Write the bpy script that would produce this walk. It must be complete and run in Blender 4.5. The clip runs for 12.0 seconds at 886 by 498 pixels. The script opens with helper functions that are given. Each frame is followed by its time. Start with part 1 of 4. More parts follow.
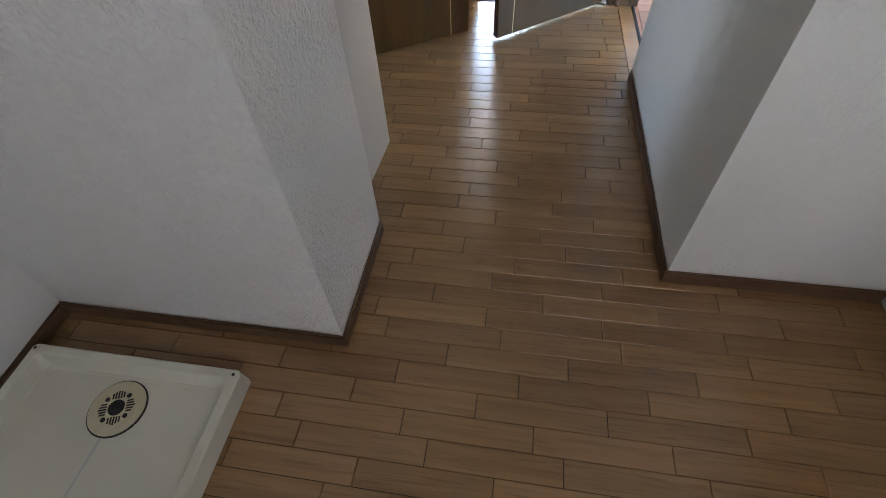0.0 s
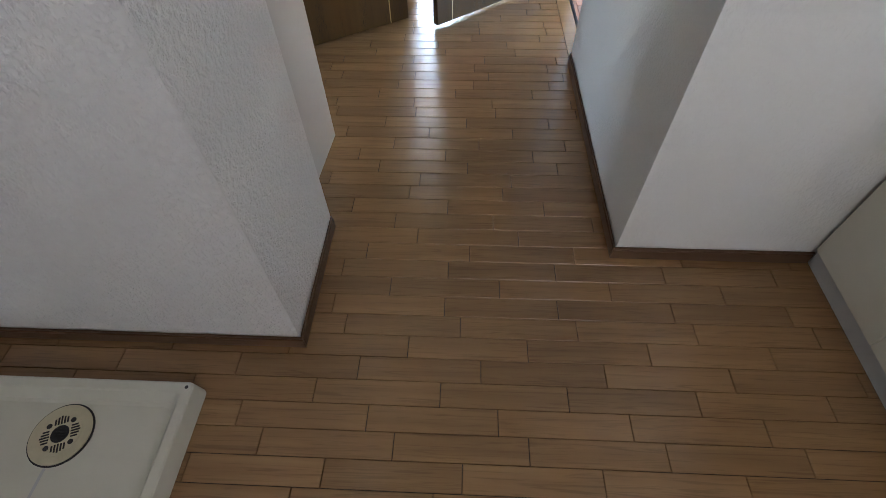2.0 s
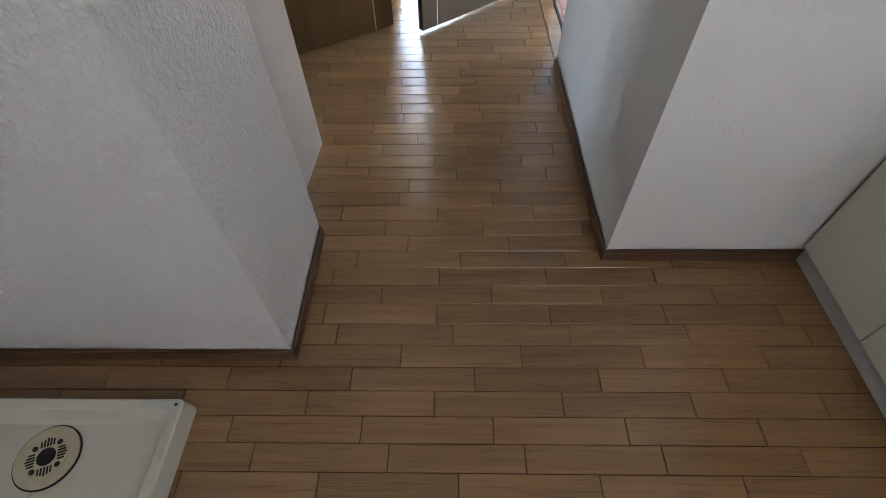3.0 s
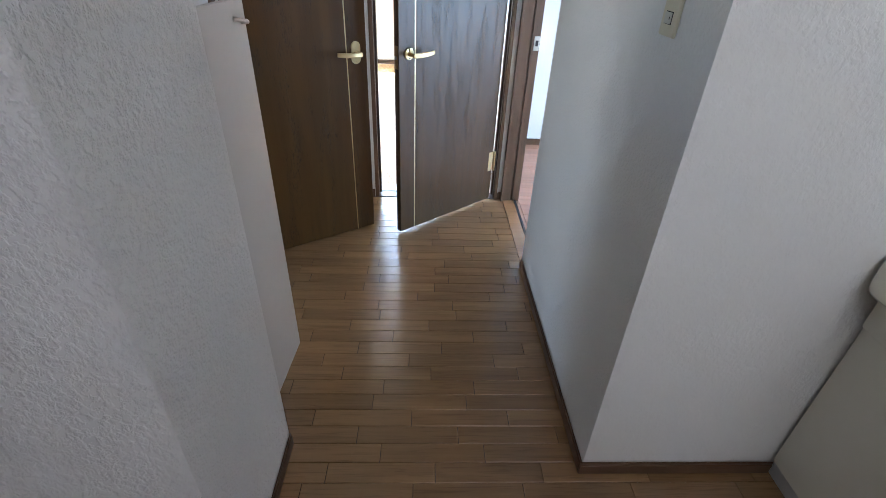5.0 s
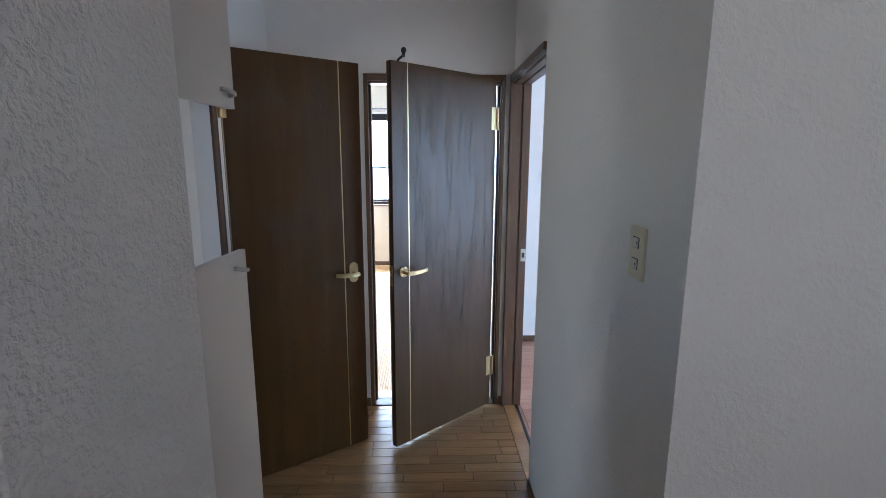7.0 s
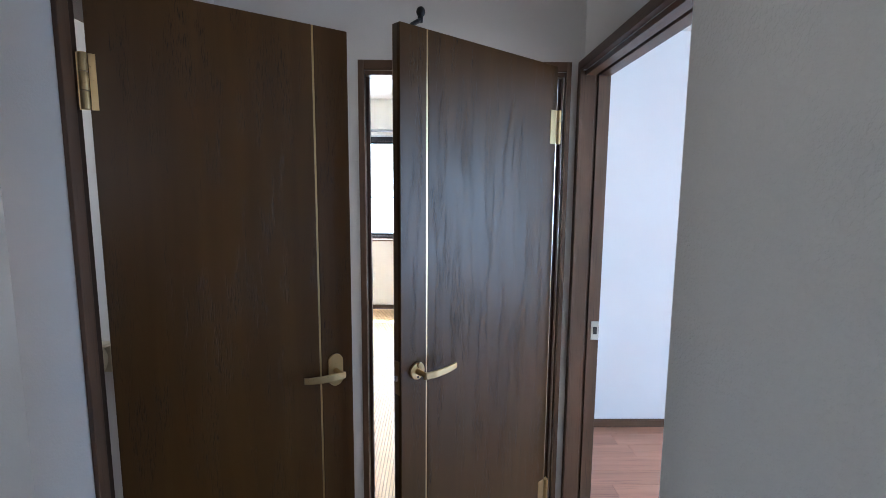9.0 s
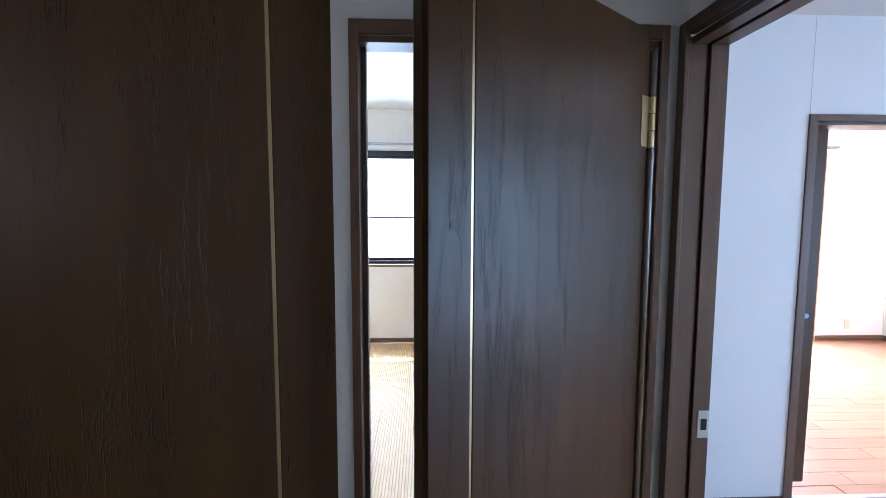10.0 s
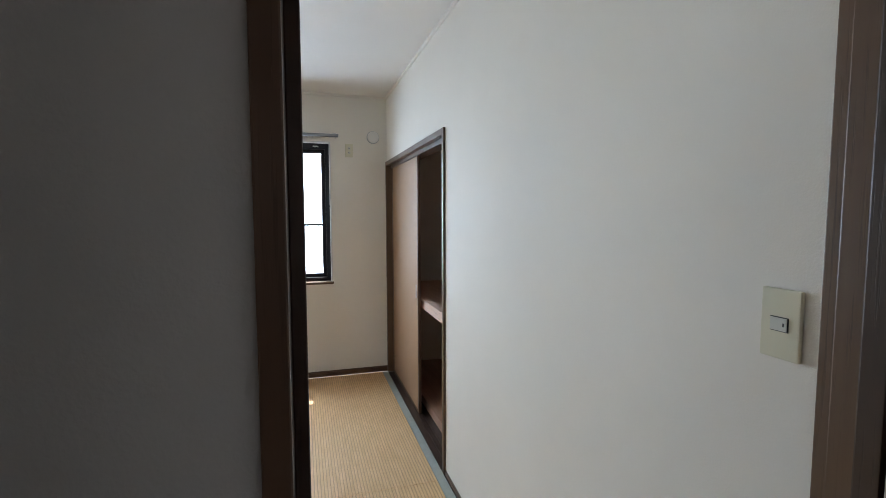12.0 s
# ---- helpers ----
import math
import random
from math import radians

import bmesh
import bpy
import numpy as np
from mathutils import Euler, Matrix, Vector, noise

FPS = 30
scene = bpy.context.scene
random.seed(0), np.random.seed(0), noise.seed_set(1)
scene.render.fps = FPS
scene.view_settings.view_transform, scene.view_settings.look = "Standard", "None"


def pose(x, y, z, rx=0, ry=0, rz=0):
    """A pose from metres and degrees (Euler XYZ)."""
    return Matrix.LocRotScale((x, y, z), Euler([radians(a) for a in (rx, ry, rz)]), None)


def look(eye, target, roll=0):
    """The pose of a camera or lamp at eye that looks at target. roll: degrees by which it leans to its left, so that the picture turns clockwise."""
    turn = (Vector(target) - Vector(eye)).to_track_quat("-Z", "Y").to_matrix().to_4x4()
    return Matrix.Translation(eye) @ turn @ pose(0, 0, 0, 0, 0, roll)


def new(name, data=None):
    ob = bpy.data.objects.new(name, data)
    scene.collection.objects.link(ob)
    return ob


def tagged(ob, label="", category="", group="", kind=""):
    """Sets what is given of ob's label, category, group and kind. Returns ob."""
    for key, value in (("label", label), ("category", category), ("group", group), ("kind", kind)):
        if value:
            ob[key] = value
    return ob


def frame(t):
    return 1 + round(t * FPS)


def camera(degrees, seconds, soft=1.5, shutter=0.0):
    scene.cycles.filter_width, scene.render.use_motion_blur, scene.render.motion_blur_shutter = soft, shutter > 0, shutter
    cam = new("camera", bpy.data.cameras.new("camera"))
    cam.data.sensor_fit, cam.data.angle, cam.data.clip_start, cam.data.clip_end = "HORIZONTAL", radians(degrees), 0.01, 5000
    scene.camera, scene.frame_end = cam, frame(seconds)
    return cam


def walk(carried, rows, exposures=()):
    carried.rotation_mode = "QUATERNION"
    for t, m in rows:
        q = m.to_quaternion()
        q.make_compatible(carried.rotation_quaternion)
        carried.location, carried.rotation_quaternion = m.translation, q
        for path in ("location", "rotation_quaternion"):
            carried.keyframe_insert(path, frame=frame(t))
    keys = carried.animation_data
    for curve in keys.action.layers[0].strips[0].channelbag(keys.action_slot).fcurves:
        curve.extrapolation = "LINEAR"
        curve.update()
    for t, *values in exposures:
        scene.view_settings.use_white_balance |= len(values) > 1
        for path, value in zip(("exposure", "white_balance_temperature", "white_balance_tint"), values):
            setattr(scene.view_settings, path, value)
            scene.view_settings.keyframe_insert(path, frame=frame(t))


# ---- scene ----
cam = camera(86.1, 12.0, soft=0.75)
PATH = [
    (0, (0.09, 0.017, 1.254), (-0.164, 1.258, -0.294), -3.6),
    (0.5, (0.099, 0.001, 1.252), (-0.078, 1.236, -0.311), -2.8),
    (1, (0.089, 0.0, 1.249), (-0.031, 1.232, -0.322), -1.6),
    (1.5, (0.099, 0.014, 1.254), (0.001, 1.238, -0.324), -1.5),
    (2, (0.099, 0.023, 1.253), (0.026, 1.248, -0.327), -1.2),
    (2.5, (0.109, 0.031, 1.253), (0.053, 1.261, -0.323), -1.4),
    (4.5, (0.077, 0.073, 1.285), (0.131, 1.471, -0.144), 1.5),
    (5, (0.081, 0.094, 1.412), (0.164, 1.776, 0.334), 2.5),
    (5.5, (0.146, 0.097, 1.516), (0.199, 1.999, 0.901), 1.1),
    (6, (0.144, 0.095, 1.544), (0.203, 2.036, 1.065), 0.2),
    (6.5, (0.128, 0.097, 1.534), (0.206, 2.053, 1.124), 0.2),
    (8.5, (0.104, 0.751, 1.526), (0.105, 2.727, 1.219), 0.6),
    (9, (0.046, 1.086, 1.527), (0.087, 3.07, 1.276), 0.4),
    (9.5, (0.03, 1.421, 1.536), (0.11, 3.408, 1.318), 0.1),
    (10, (-0.058, 1.72, 1.548), (0.03, 3.71, 1.369), 0.2),
    (10.5, (-0.145, 1.98, 1.561), (0.04, 3.966, 1.41), 0.1),
    (11, (-0.178, 2.215, 1.553), (0.122, 4.188, 1.418), -0.5),
    (11.5, (-0.187, 2.368, 1.54), (0.221, 4.321, 1.405), -0.3),
    (12, (-0.203, 2.552, 1.531), (0.363, 4.463, 1.378), -0.1),
]
walk(cam, [(t, look(eye, target, roll)) for t, eye, target, roll in PATH],
     [(0, 4.28, 6150, 10), (2.5, 4.42, 6150, 10), (4.5, 4.40, 6050, 11), (5.0, 4.18, 5850, 11), (5.5, 3.78, 5600, 10), (6.5, 3.48, 5800, 12), (8.5, 3.42, 5900, 14),
      (9.0, 3.43, 5850, 14), (9.5, 3.28, 5650, 13), (10.0, 3.0, 5400, 13), (10.5, 2.82, 5450, 14), (11.0, 2.46, 5800, 14), (11.5, 2.04, 6150, 14), (12.0, 1.62, 6450, 14)])


# ---- light ----
world = bpy.data.worlds.new("sky")
scene.world = world
world.use_nodes = True
sky = world.node_tree.nodes.new("ShaderNodeTexSky")
sky.sky_type, sky.sun_disc = "NISHITA", False
SUN_EL, SUN_AZ = 58.4, 10.2
sky.sun_elevation, sky.sun_rotation = radians(SUN_EL), radians(SUN_AZ)
world.node_tree.links.new(sky.outputs[0], world.node_tree.nodes["Background"].inputs[0])
world.node_tree.nodes["Background"].inputs[1].default_value = 0.05

sun = new("sun", bpy.data.lights.new("sun", "SUN"))
sun.data.energy, sun.data.angle, sun.data.color = 4.0, radians(0.5), (1.0, 0.95, 0.88)
sun.matrix_world = look((0.6, 12, 9.0), (0.6 - 0.18, 12 - 1, 9.0 - 1.65))


def window_light(name, x, y, z, turn, width, height, power, colour, down=0):
    """An area lamp just outside an opening: the sky's light, or an added fill."""
    lamp = new(name, bpy.data.lights.new(name, "AREA"))
    lamp.data.shape, lamp.data.size, lamp.data.size_y = "RECTANGLE", width, height
    lamp.data.energy, lamp.data.color = power, colour
    lamp.matrix_world = pose(x, y, z, 90 - down, 0, turn)
    return lamp


DAY = (0.60, 0.80, 1.0)
window_light("tatami_window_light", -0.84, 7.8, 1.62, 180, 2.2, 2.2, 55, DAY, 32)
window_light("living_window_light", 5.16, 1.6, 1.2, 90, 2.8, 2.2, 13.5, (0.35, 0.655, 1.0))
window_light("second_room_window_light", 3.6, 7.16, 1.08, 180, 1.9, 2.2, 38, (1.0, 0.98, 0.94))
# added fill from behind for the washroom's wall faces; its source is unseen
window_light("washroom_window_light", 0.95, -1.88, 1.83, 0, 1.5, 0.85, 1.2, (1.0, 0.915, 0.875))
# added daylight from the entrance side, where the front door is unseen
window_light("entrance_light", -2.42, 1.68, 1.05, -90, 0.7, 1.9, 0.2, (0.92, 0.96, 1.0))
# what brightens the toilet is unseen; warm fill lamp behind an added opening
window_light("toilet_window_light", -2.16, 2.5, 1.6, -90, 0.5, 0.6, 0.34, (1.0, 0.93, 0.82))

# ---- materials ----


def material(name, rough=0.5, metal=0.0):
    m = bpy.data.materials.new(name)
    m.use_nodes = True
    n, l = m.node_tree.nodes, m.node_tree.links
    b = n["Principled BSDF"]
    b.inputs["Roughness"].default_value, b.inputs["Metallic"].default_value = rough, metal
    return m, n, l, b


def mapped(n, l, scale=(1, 1, 1), turn=(0, 0, 0), per_object=False):
    t = n.new("ShaderNodeTexCoord")
    p = n.new("ShaderNodeMapping")
    p.inputs["Scale"].default_value = scale
    p.inputs["Rotation"].default_value = turn
    l.new(t.outputs["Object"], p.inputs["Vector"])
    if per_object:
        i = n.new("ShaderNodeObjectInfo")
        mul = n.new("ShaderNodeVectorMath")
        mul.operation = "MULTIPLY"
        mul.inputs[1].default_value = (37.0, 91.0, 53.0)
        l.new(i.outputs["Random"], mul.inputs[0])
        add = n.new("ShaderNodeVectorMath")
        l.new(p.outputs[0], add.inputs[0])
        l.new(mul.outputs[0], add.inputs[1])
        return add.outputs[0]
    return p.outputs[0]


def noise_of(n, l, vec, scale, detail=4.0, rough=0.55, distort=0.0):
    t = n.new("ShaderNodeTexNoise")
    t.inputs["Scale"].default_value, t.inputs["Detail"].default_value = scale, detail
    t.inputs["Roughness"].default_value, t.inputs["Distortion"].default_value = rough, distort
    l.new(vec, t.inputs["Vector"])
    return t.outputs["Fac"]


def ramp(n, l, fac, *stops):
    r = n.new("ShaderNodeValToRGB")
    els = r.color_ramp.elements
    while len(els) < len(stops):
        els.new(0.5)
    for e, (at, c) in zip(els, stops):
        e.position, e.color = at, (*c, 1)
    l.new(fac, r.inputs[0])
    return r.outputs[0]


def mixed(n, l, fac, a, b, mode="MIX"):
    m = n.new("ShaderNodeMix")
    m.data_type, m.blend_type = "RGBA", mode
    for v, s in ((fac, m.inputs[0]), (a, m.inputs[6]), (b, m.inputs[7])):
        if isinstance(v, (int, float)):
            s.default_value = v
        elif isinstance(v, tuple):
            s.default_value = (*v, 1)
        else:
            l.new(v, s)
    return m.outputs[2]


def bump(n, l, b, height, strength, distance=0.002):
    u = n.new("ShaderNodeBump")
    u.inputs["Strength"].default_value, u.inputs["Distance"].default_value = strength, distance
    l.new(height, u.inputs["Height"])
    l.new(u.outputs[0], b.inputs["Normal"])


def wallpaper(name, colour, grain=150.0, strength=0.5, tint=0.05):
    m, n, l, b = material(name, 0.75)
    v = mapped(n, l)
    big = noise_of(n, l, v, 1.3, 5)
    lo = tuple(c * (1 - tint) for c in colour)
    l.new(ramp(n, l, big, (0.3, lo), (0.7, colour)), b.inputs["Base Color"])
    fine = noise_of(n, l, v, grain, 2, 0.55, 0.15)
    bump(n, l, b, ramp(n, l, fine, (0.42, (0, 0, 0)), (0.62, (1, 1, 1))), strength, 0.0026)
    return m


def wood(name, dark, light, axis, rough=0.4, pores=0.25, coat=0.0, per_object=False, scale=1.0, vary=0.0, grain=190.0, wave=0.3, depth=0.6, cut=0.43):
    """Wood whose grain runs along one axis of the object."""
    m, n, l, b = material(name, rough)
    s = [22.0 * scale] * 3
    s[axis] = 1.3 * scale
    v = mapped(n, l, tuple(s), per_object=per_object)
    figure = noise_of(n, l, v, 1.0, 5, 0.6, 0.35)
    col = ramp(n, l, figure, (0.30, dark), (0.72, light))
    s2 = [grain * scale] * 3
    s2[axis] = grain * scale * 0.034
    v2 = mapped(n, l, tuple(s2), per_object=per_object)
    fibre = noise_of(n, l, v2, 1.0, 3, 0.6, wave)
    lines = ramp(n, l, fibre, (cut - 0.13, (0.45, 0.45, 0.45)), (cut, (1, 1, 1)))
    col = mixed(n, l, depth, col, lines, "MULTIPLY")
    if vary:
        i = n.new("ShaderNodeObjectInfo")
        shade = ramp(n, l, i.outputs["Random"], (0.0, (1 - vary, 1 - vary * 1.1, 1 - vary * 1.25)), (1.0, (1 + vary, 1 + vary * 0.9, 1 + vary * 0.7)))
        col = mixed(n, l, 1.0, col, shade, "MULTIPLY")
    l.new(col, b.inputs["Base Color"])
    wear = noise_of(n, l, mapped(n, l, (1, 1, 1), per_object=per_object), 5.0, 4)
    l.new(ramp(n, l, wear, (0.3, (rough * 0.92,) * 3), (0.75, (min(1, rough * 1.1),) * 3)), b.inputs["Roughness"])
    b.inputs["Coat Weight"].default_value, b.inputs["Coat Roughness"].default_value = coat, 0.16
    bump(n, l, b, lines, pores, 0.001)
    return m


def oak_veneer():
    """Dark stained oak: soft upright figure, short open pores gathered in flames."""
    m, n, l, b = material("door_oak", 0.3)
    figure = noise_of(n, l, mapped(n, l, (16, 16, 1.0)), 1.0, 4, 0.55, 0.5)
    col = ramp(n, l, figure, (0.28, (0.067, 0.030, 0.0080)), (0.74, (0.094, 0.045, 0.0125)))
    pore = noise_of(n, l, mapped(n, l, (520, 520, 30)), 1.0, 2, 0.5, 0.8)
    holes = ramp(n, l, pore, (0.37, (0, 0, 0)), (0.46, (1, 1, 1)))
    flame = noise_of(n, l, mapped(n, l, (22, 22, 3.0)), 1.0, 3, 0.55, 1.0)
    where = ramp(n, l, flame, (0.50, (1, 1, 1)), (0.64, (0.0, 0.0, 0.0)))
    depth = mixed(n, l, where, holes, (1.0, 1.0, 1.0))
    col = mixed(n, l, 0.7, col, depth, "MULTIPLY")
    l.new(col, b.inputs["Base Color"])
    wear = noise_of(n, l, mapped(n, l), 5.0, 4)
    l.new(ramp(n, l, wear, (0.3, (0.29,) * 3), (0.75, (0.35,) * 3)), b.inputs["Roughness"])
    bump(n, l, b, depth, 0.5, 0.0009)
    return m


def plain(name, colour, rough=0.45, metal=0.0, stain=0.08, grain=8.0, relief=0.05):
    m, n, l, b = material(name, rough, metal)
    v = mapped(n, l)
    f = noise_of(n, l, v, grain, 6, 0.6)
    l.new(ramp(n, l, f, (0.28, tuple(c * (1 - stain) for c in colour)), (0.7, colour)), b.inputs["Base Color"])
    fine = noise_of(n, l, v, grain * 20, 3)
    l.new(ramp(n, l, fine, (0.3, (rough * 0.85,) * 3), (0.7, (min(1, rough * 1.15),) * 3)), b.inputs["Roughness"])
    bump(n, l, b, fine, relief, 0.0006)
    return m


WALL = wallpaper("white_wallpaper", (0.78, 0.78, 0.77), 200, 0.12)
STUCCO = wallpaper("white_stucco_wallpaper", (0.78, 0.78, 0.77), 85, 1.0)
PEBBLE = wallpaper("white_pebbled_wallpaper", (0.78, 0.79, 0.765), 95, 0.4)
WALL_TATAMI = wallpaper("cream_wallpaper", (0.82, 0.77, 0.69), 240, 0.1)
CEIL = wallpaper("ceiling_paper", (0.82, 0.785, 0.73), 200, 0.1)
FLOOR_WOOD = wood("floor_oak", (0.205, 0.116, 0.051), (0.300, 0.178, 0.083), 0, 0.235, 0.22, 0.3, True, 0.8, 0.13, 105.0, 2.2, 0.42, 0.48)
GAP = plain("floor_joint", (0.03, 0.018, 0.01), 0.8)
DOOR_WOOD = oak_veneer()
DOOR_EDGE = wood("door_edge_oak", (0.086, 0.054, 0.026), (0.122, 0.078, 0.040), 2, 0.42, 0.4)
TRIM = wood("trim_wood", (0.108, 0.060, 0.035), (0.154, 0.090, 0.055), 2, 0.38, 0.12)
TRIM_X = wood("trim_wood_level", (0.098, 0.052, 0.028), (0.138, 0.077, 0.043), 0, 0.4, 0.4)
TRIM_Y = wood("trim_wood_long", (0.098, 0.052, 0.028), (0.138, 0.077, 0.043), 1, 0.4, 0.4)
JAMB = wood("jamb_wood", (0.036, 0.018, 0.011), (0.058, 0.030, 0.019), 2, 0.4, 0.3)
BRASS = plain("aged_brass", (0.64, 0.48, 0.25), 0.32, 1.0, 0.14, 14.0)
STEEL = plain("brushed_steel", (0.60, 0.60, 0.60), 0.3, 1.0, 0.1, 40.0)
RAIL_GREY = plain("rail_grey", (0.30, 0.31, 0.33), 0.4, 0.7)
BLACK = plain("black_rubber", (0.015, 0.015, 0.016), 0.5)
VENT = plain("vent_white", (0.80, 0.78, 0.74), 0.5)
SASH = plain("dark_aluminium", (0.018, 0.018, 0.022), 0.42, 0.3)
PANEL_WHITE = plain("cabinet_white", (0.62, 0.61, 0.59), 0.42, 0.0, 0.04, 3.0, 0.02)
VANITY_CREAM = plain("vanity_cream", (0.66, 0.64, 0.54), 0.35, 0.0, 0.04, 3.0, 0.02)
PLINTH_GREY = plain("plinth_grey", (0.52, 0.53, 0.53), 0.45, 0.0, 0.1, 5.0)
CERAMIC = plain("basin_cream", (0.80, 0.78, 0.66), 0.15, 0.0, 0.03, 3.0, 0.0)
PAN = plain("pan_plastic", (0.66, 0.65, 0.56), 0.38, 0.0, 0.10, 4.0, 0.08)
DRAIN_CREAM = plain("drain_plastic", (0.62, 0.57, 0.40), 0.4, 0.0, 0.15, 20.0)
DARK = plain("drain_hole", (0.02, 0.02, 0.022), 0.6)
SWITCH = plain("switch_cream", (0.70, 0.66, 0.50), 0.4, 0.0, 0.05, 12.0)
KEY = plain("switch_key", (0.62, 0.62, 0.55), 0.35, 0.0, 0.05, 12.0)
RED_FLOOR = wood("red_floor", (0.36, 0.17, 0.105), (0.50, 0.255, 0.165), 0, 0.33, 0.1, 0.2, True, 0.6, 0.08)
FUSUMA = plain("fusuma_paper", (0.40, 0.245, 0.14), 0.6, 0.0, 0.06, 6.0)
DOOR_BACK = plain("door_back_paper", (0.42, 0.335, 0.275), 0.6, 0.0, 0.06, 4.0)
SHELF = wood("shelf_ply", (0.52, 0.34, 0.26), (0.66, 0.46, 0.36), 1, 0.5, 0.15)
CLOSET = wood("closet_ply", (0.34, 0.19, 0.13), (0.46, 0.28, 0.20), 1, 0.5, 0.15)
BORDER = plain("tatami_border_strip", (0.37, 0.38, 0.33), 0.7, 0.0, 0.12, 30.0)
SILL = plain("sill_wood_pale", (0.62, 0.50, 0.36), 0.5)
PINE = wood("pine_casing", (0.52, 0.30, 0.12), (0.66, 0.42, 0.19), 2, 0.45, 0.2)
TILE = plain("entrance_tile", (0.25, 0.23, 0.21), 0.6, 0.0, 0.2, 12.0)


def tatami_material():
    m, n, l, b = material("tatami_straw", 0.62)
    v = mapped(n, l, (40, 6, 6))
    a = noise_of(n, l, v, 1.0, 4)
    straw = ramp(n, l, a, (0.3, (0.70, 0.43, 0.20)), (0.7, (0.82, 0.53, 0.27)))
    v2 = mapped(n, l, (500, 90, 90))
    f = noise_of(n, l, v2, 1.0, 3)
    straw = mixed(n, l, 0.5, straw, ramp(n, l, f, (0.35, (0.7, 0.68, 0.6)), (0.6, (1, 1, 1))), "MULTIPLY")
    l.new(straw, b.inputs["Base Color"])
    bump(n, l, b, f, 0.4, 0.0008)
    return m


DOOR_WOOD.node_tree.nodes["Principled BSDF"].inputs["Specular IOR Level"].default_value = 0.32
TATAMI = tatami_material()
# Groove faces painted darker: dirt and shade between the ribs put into the colour
GROOVE = plain("tatami_groove_dirt_shade", (0.57, 0.36, 0.18), 0.8, 0.0, 0.2, 60.0)

g, gn, gl, gb = material("window_glass", 0.02)
gb.inputs["Transmission Weight"].default_value, gb.inputs["IOR"].default_value = 1.0, 1.45
GLASS = g

# ---- mesh helpers ----


def box(bm, x0, y0, z0, x1, y1, z1):
    vs = [bm.verts.new(p) for p in ((x0, y0, z0), (x1, y0, z0), (x1, y1, z0), (x0, y1, z0), (x0, y0, z1), (x1, y0, z1), (x1, y1, z1), (x0, y1, z1))]
    return [bm.faces.new([vs[i] for i in f]) for f in ((3, 2, 1, 0), (4, 5, 6, 7), (0, 1, 5, 4), (1, 2, 6, 5), (2, 3, 7, 6), (3, 0, 4, 7))]


def boxes(*rows, bevel=0.0, segments=2):
    bm = bmesh.new()
    for r in rows:
        box(bm, *r)
    if bevel:
        bmesh.ops.bevel(bm, geom=bm.edges[:], offset=bevel, segments=segments, profile=0.6, affect="EDGES")
    return bm


def mesh_of(name, bm, mat, smooth=False):
    bmesh.ops.recalc_face_normals(bm, faces=bm.faces[:])
    me = bpy.data.meshes.new(name)
    bm.to_mesh(me)
    bm.free()
    for m in mat if isinstance(mat, (list, tuple)) else (mat,):
        me.materials.append(m)
    if smooth:
        for p in me.polygons:
            p.use_smooth = True
    return me


def part(name, bm, mat, parent, label="", smooth=False):
    ob = new(name, mesh_of(name, bm, mat, smooth))
    ob.parent = parent
    return tagged(ob, label)


def thing(name, bm, mat, label, category, kind="", group="", smooth=False):
    return tagged(new(name, mesh_of(name, bm, mat, smooth)), label, category, group, kind)


def base(name, m, label, category, kind="", group=""):
    ob = tagged(new(name), label, category, group, kind)
    ob.matrix_world = m
    return ob


def tube(bm, points, radius, sides=10, flat=1.0):
    """A round bar along points; flat squeezes its section in z."""
    rings = []
    pts = [Vector(p) for p in points]
    for i, p in enumerate(pts):
        d = (pts[min(i + 1, len(pts) - 1)] - pts[max(i - 1, 0)]).normalized()
        up = Vector((0, 0, 1)) if abs(d.z) < 0.9 else Vector((0, 1, 0))
        a = d.cross(up).normalized()
        c = a.cross(d).normalized()
        r = radius[i] if isinstance(radius, (list, tuple)) else radius
        rings.append([bm.verts.new(p + a * math.cos(k * 2 * math.pi / sides) * r * flat + c * math.sin(k * 2 * math.pi / sides) * r) for k in range(sides)])
    for r0, r1 in zip(rings, rings[1:]):
        for k in range(sides):
            bm.faces.new((r0[k], r0[(k + 1) % sides], r1[(k + 1) % sides], r1[k]))
    bm.faces.new(rings[0][::-1])
    bm.faces.new(rings[-1])
    return bm


def disc(bm, centre, radius, depth, axis="z", sides=32, bevel=0.0, squash=1.0):
    m = {"z": pose(*centre), "y": pose(*centre, 90), "x": pose(*centre, 0, 90)}[axis]
    got = bmesh.ops.create_cone(bm, cap_ends=True, segments=sides, radius1=radius, radius2=radius, depth=depth, matrix=m @ Matrix.Diagonal((1, squash, 1, 1)))
    if bevel:
        rim = [e for e in {e for v in got["verts"] for e in v.link_edges} if len(e.link_faces) == 2 and any(len(f.verts) > 4 for f in e.link_faces)]
        bmesh.ops.bevel(bm, geom=rim, offset=bevel, segments=3, profile=0.6, affect="EDGES")
    return bm


# ---- the setting ----
HALL_Y, ROOM_Y = 2.93, 3.00          # hall's end wall, both faces
RIGHT_X, LIVING_X = 0.598, 0.700      # hall's right wall, both faces
LEFT_X = -0.757                      # wall with the toilet's doorway
STUB_X, STUB_Y0, STUB_Y1 = -0.348, 0.630, 1.088
HALL_TOP, TATAMI_TOP = 2.46, 2.601
TAT_X, TAT_Y = 0.572, 7.03           # tatami room's right wall and window wall
DOOR_TOP = 1.965


def wall(name, label, mat, *rows):
    return thing(name, boxes(*rows), mat, label, "wall", "structure")


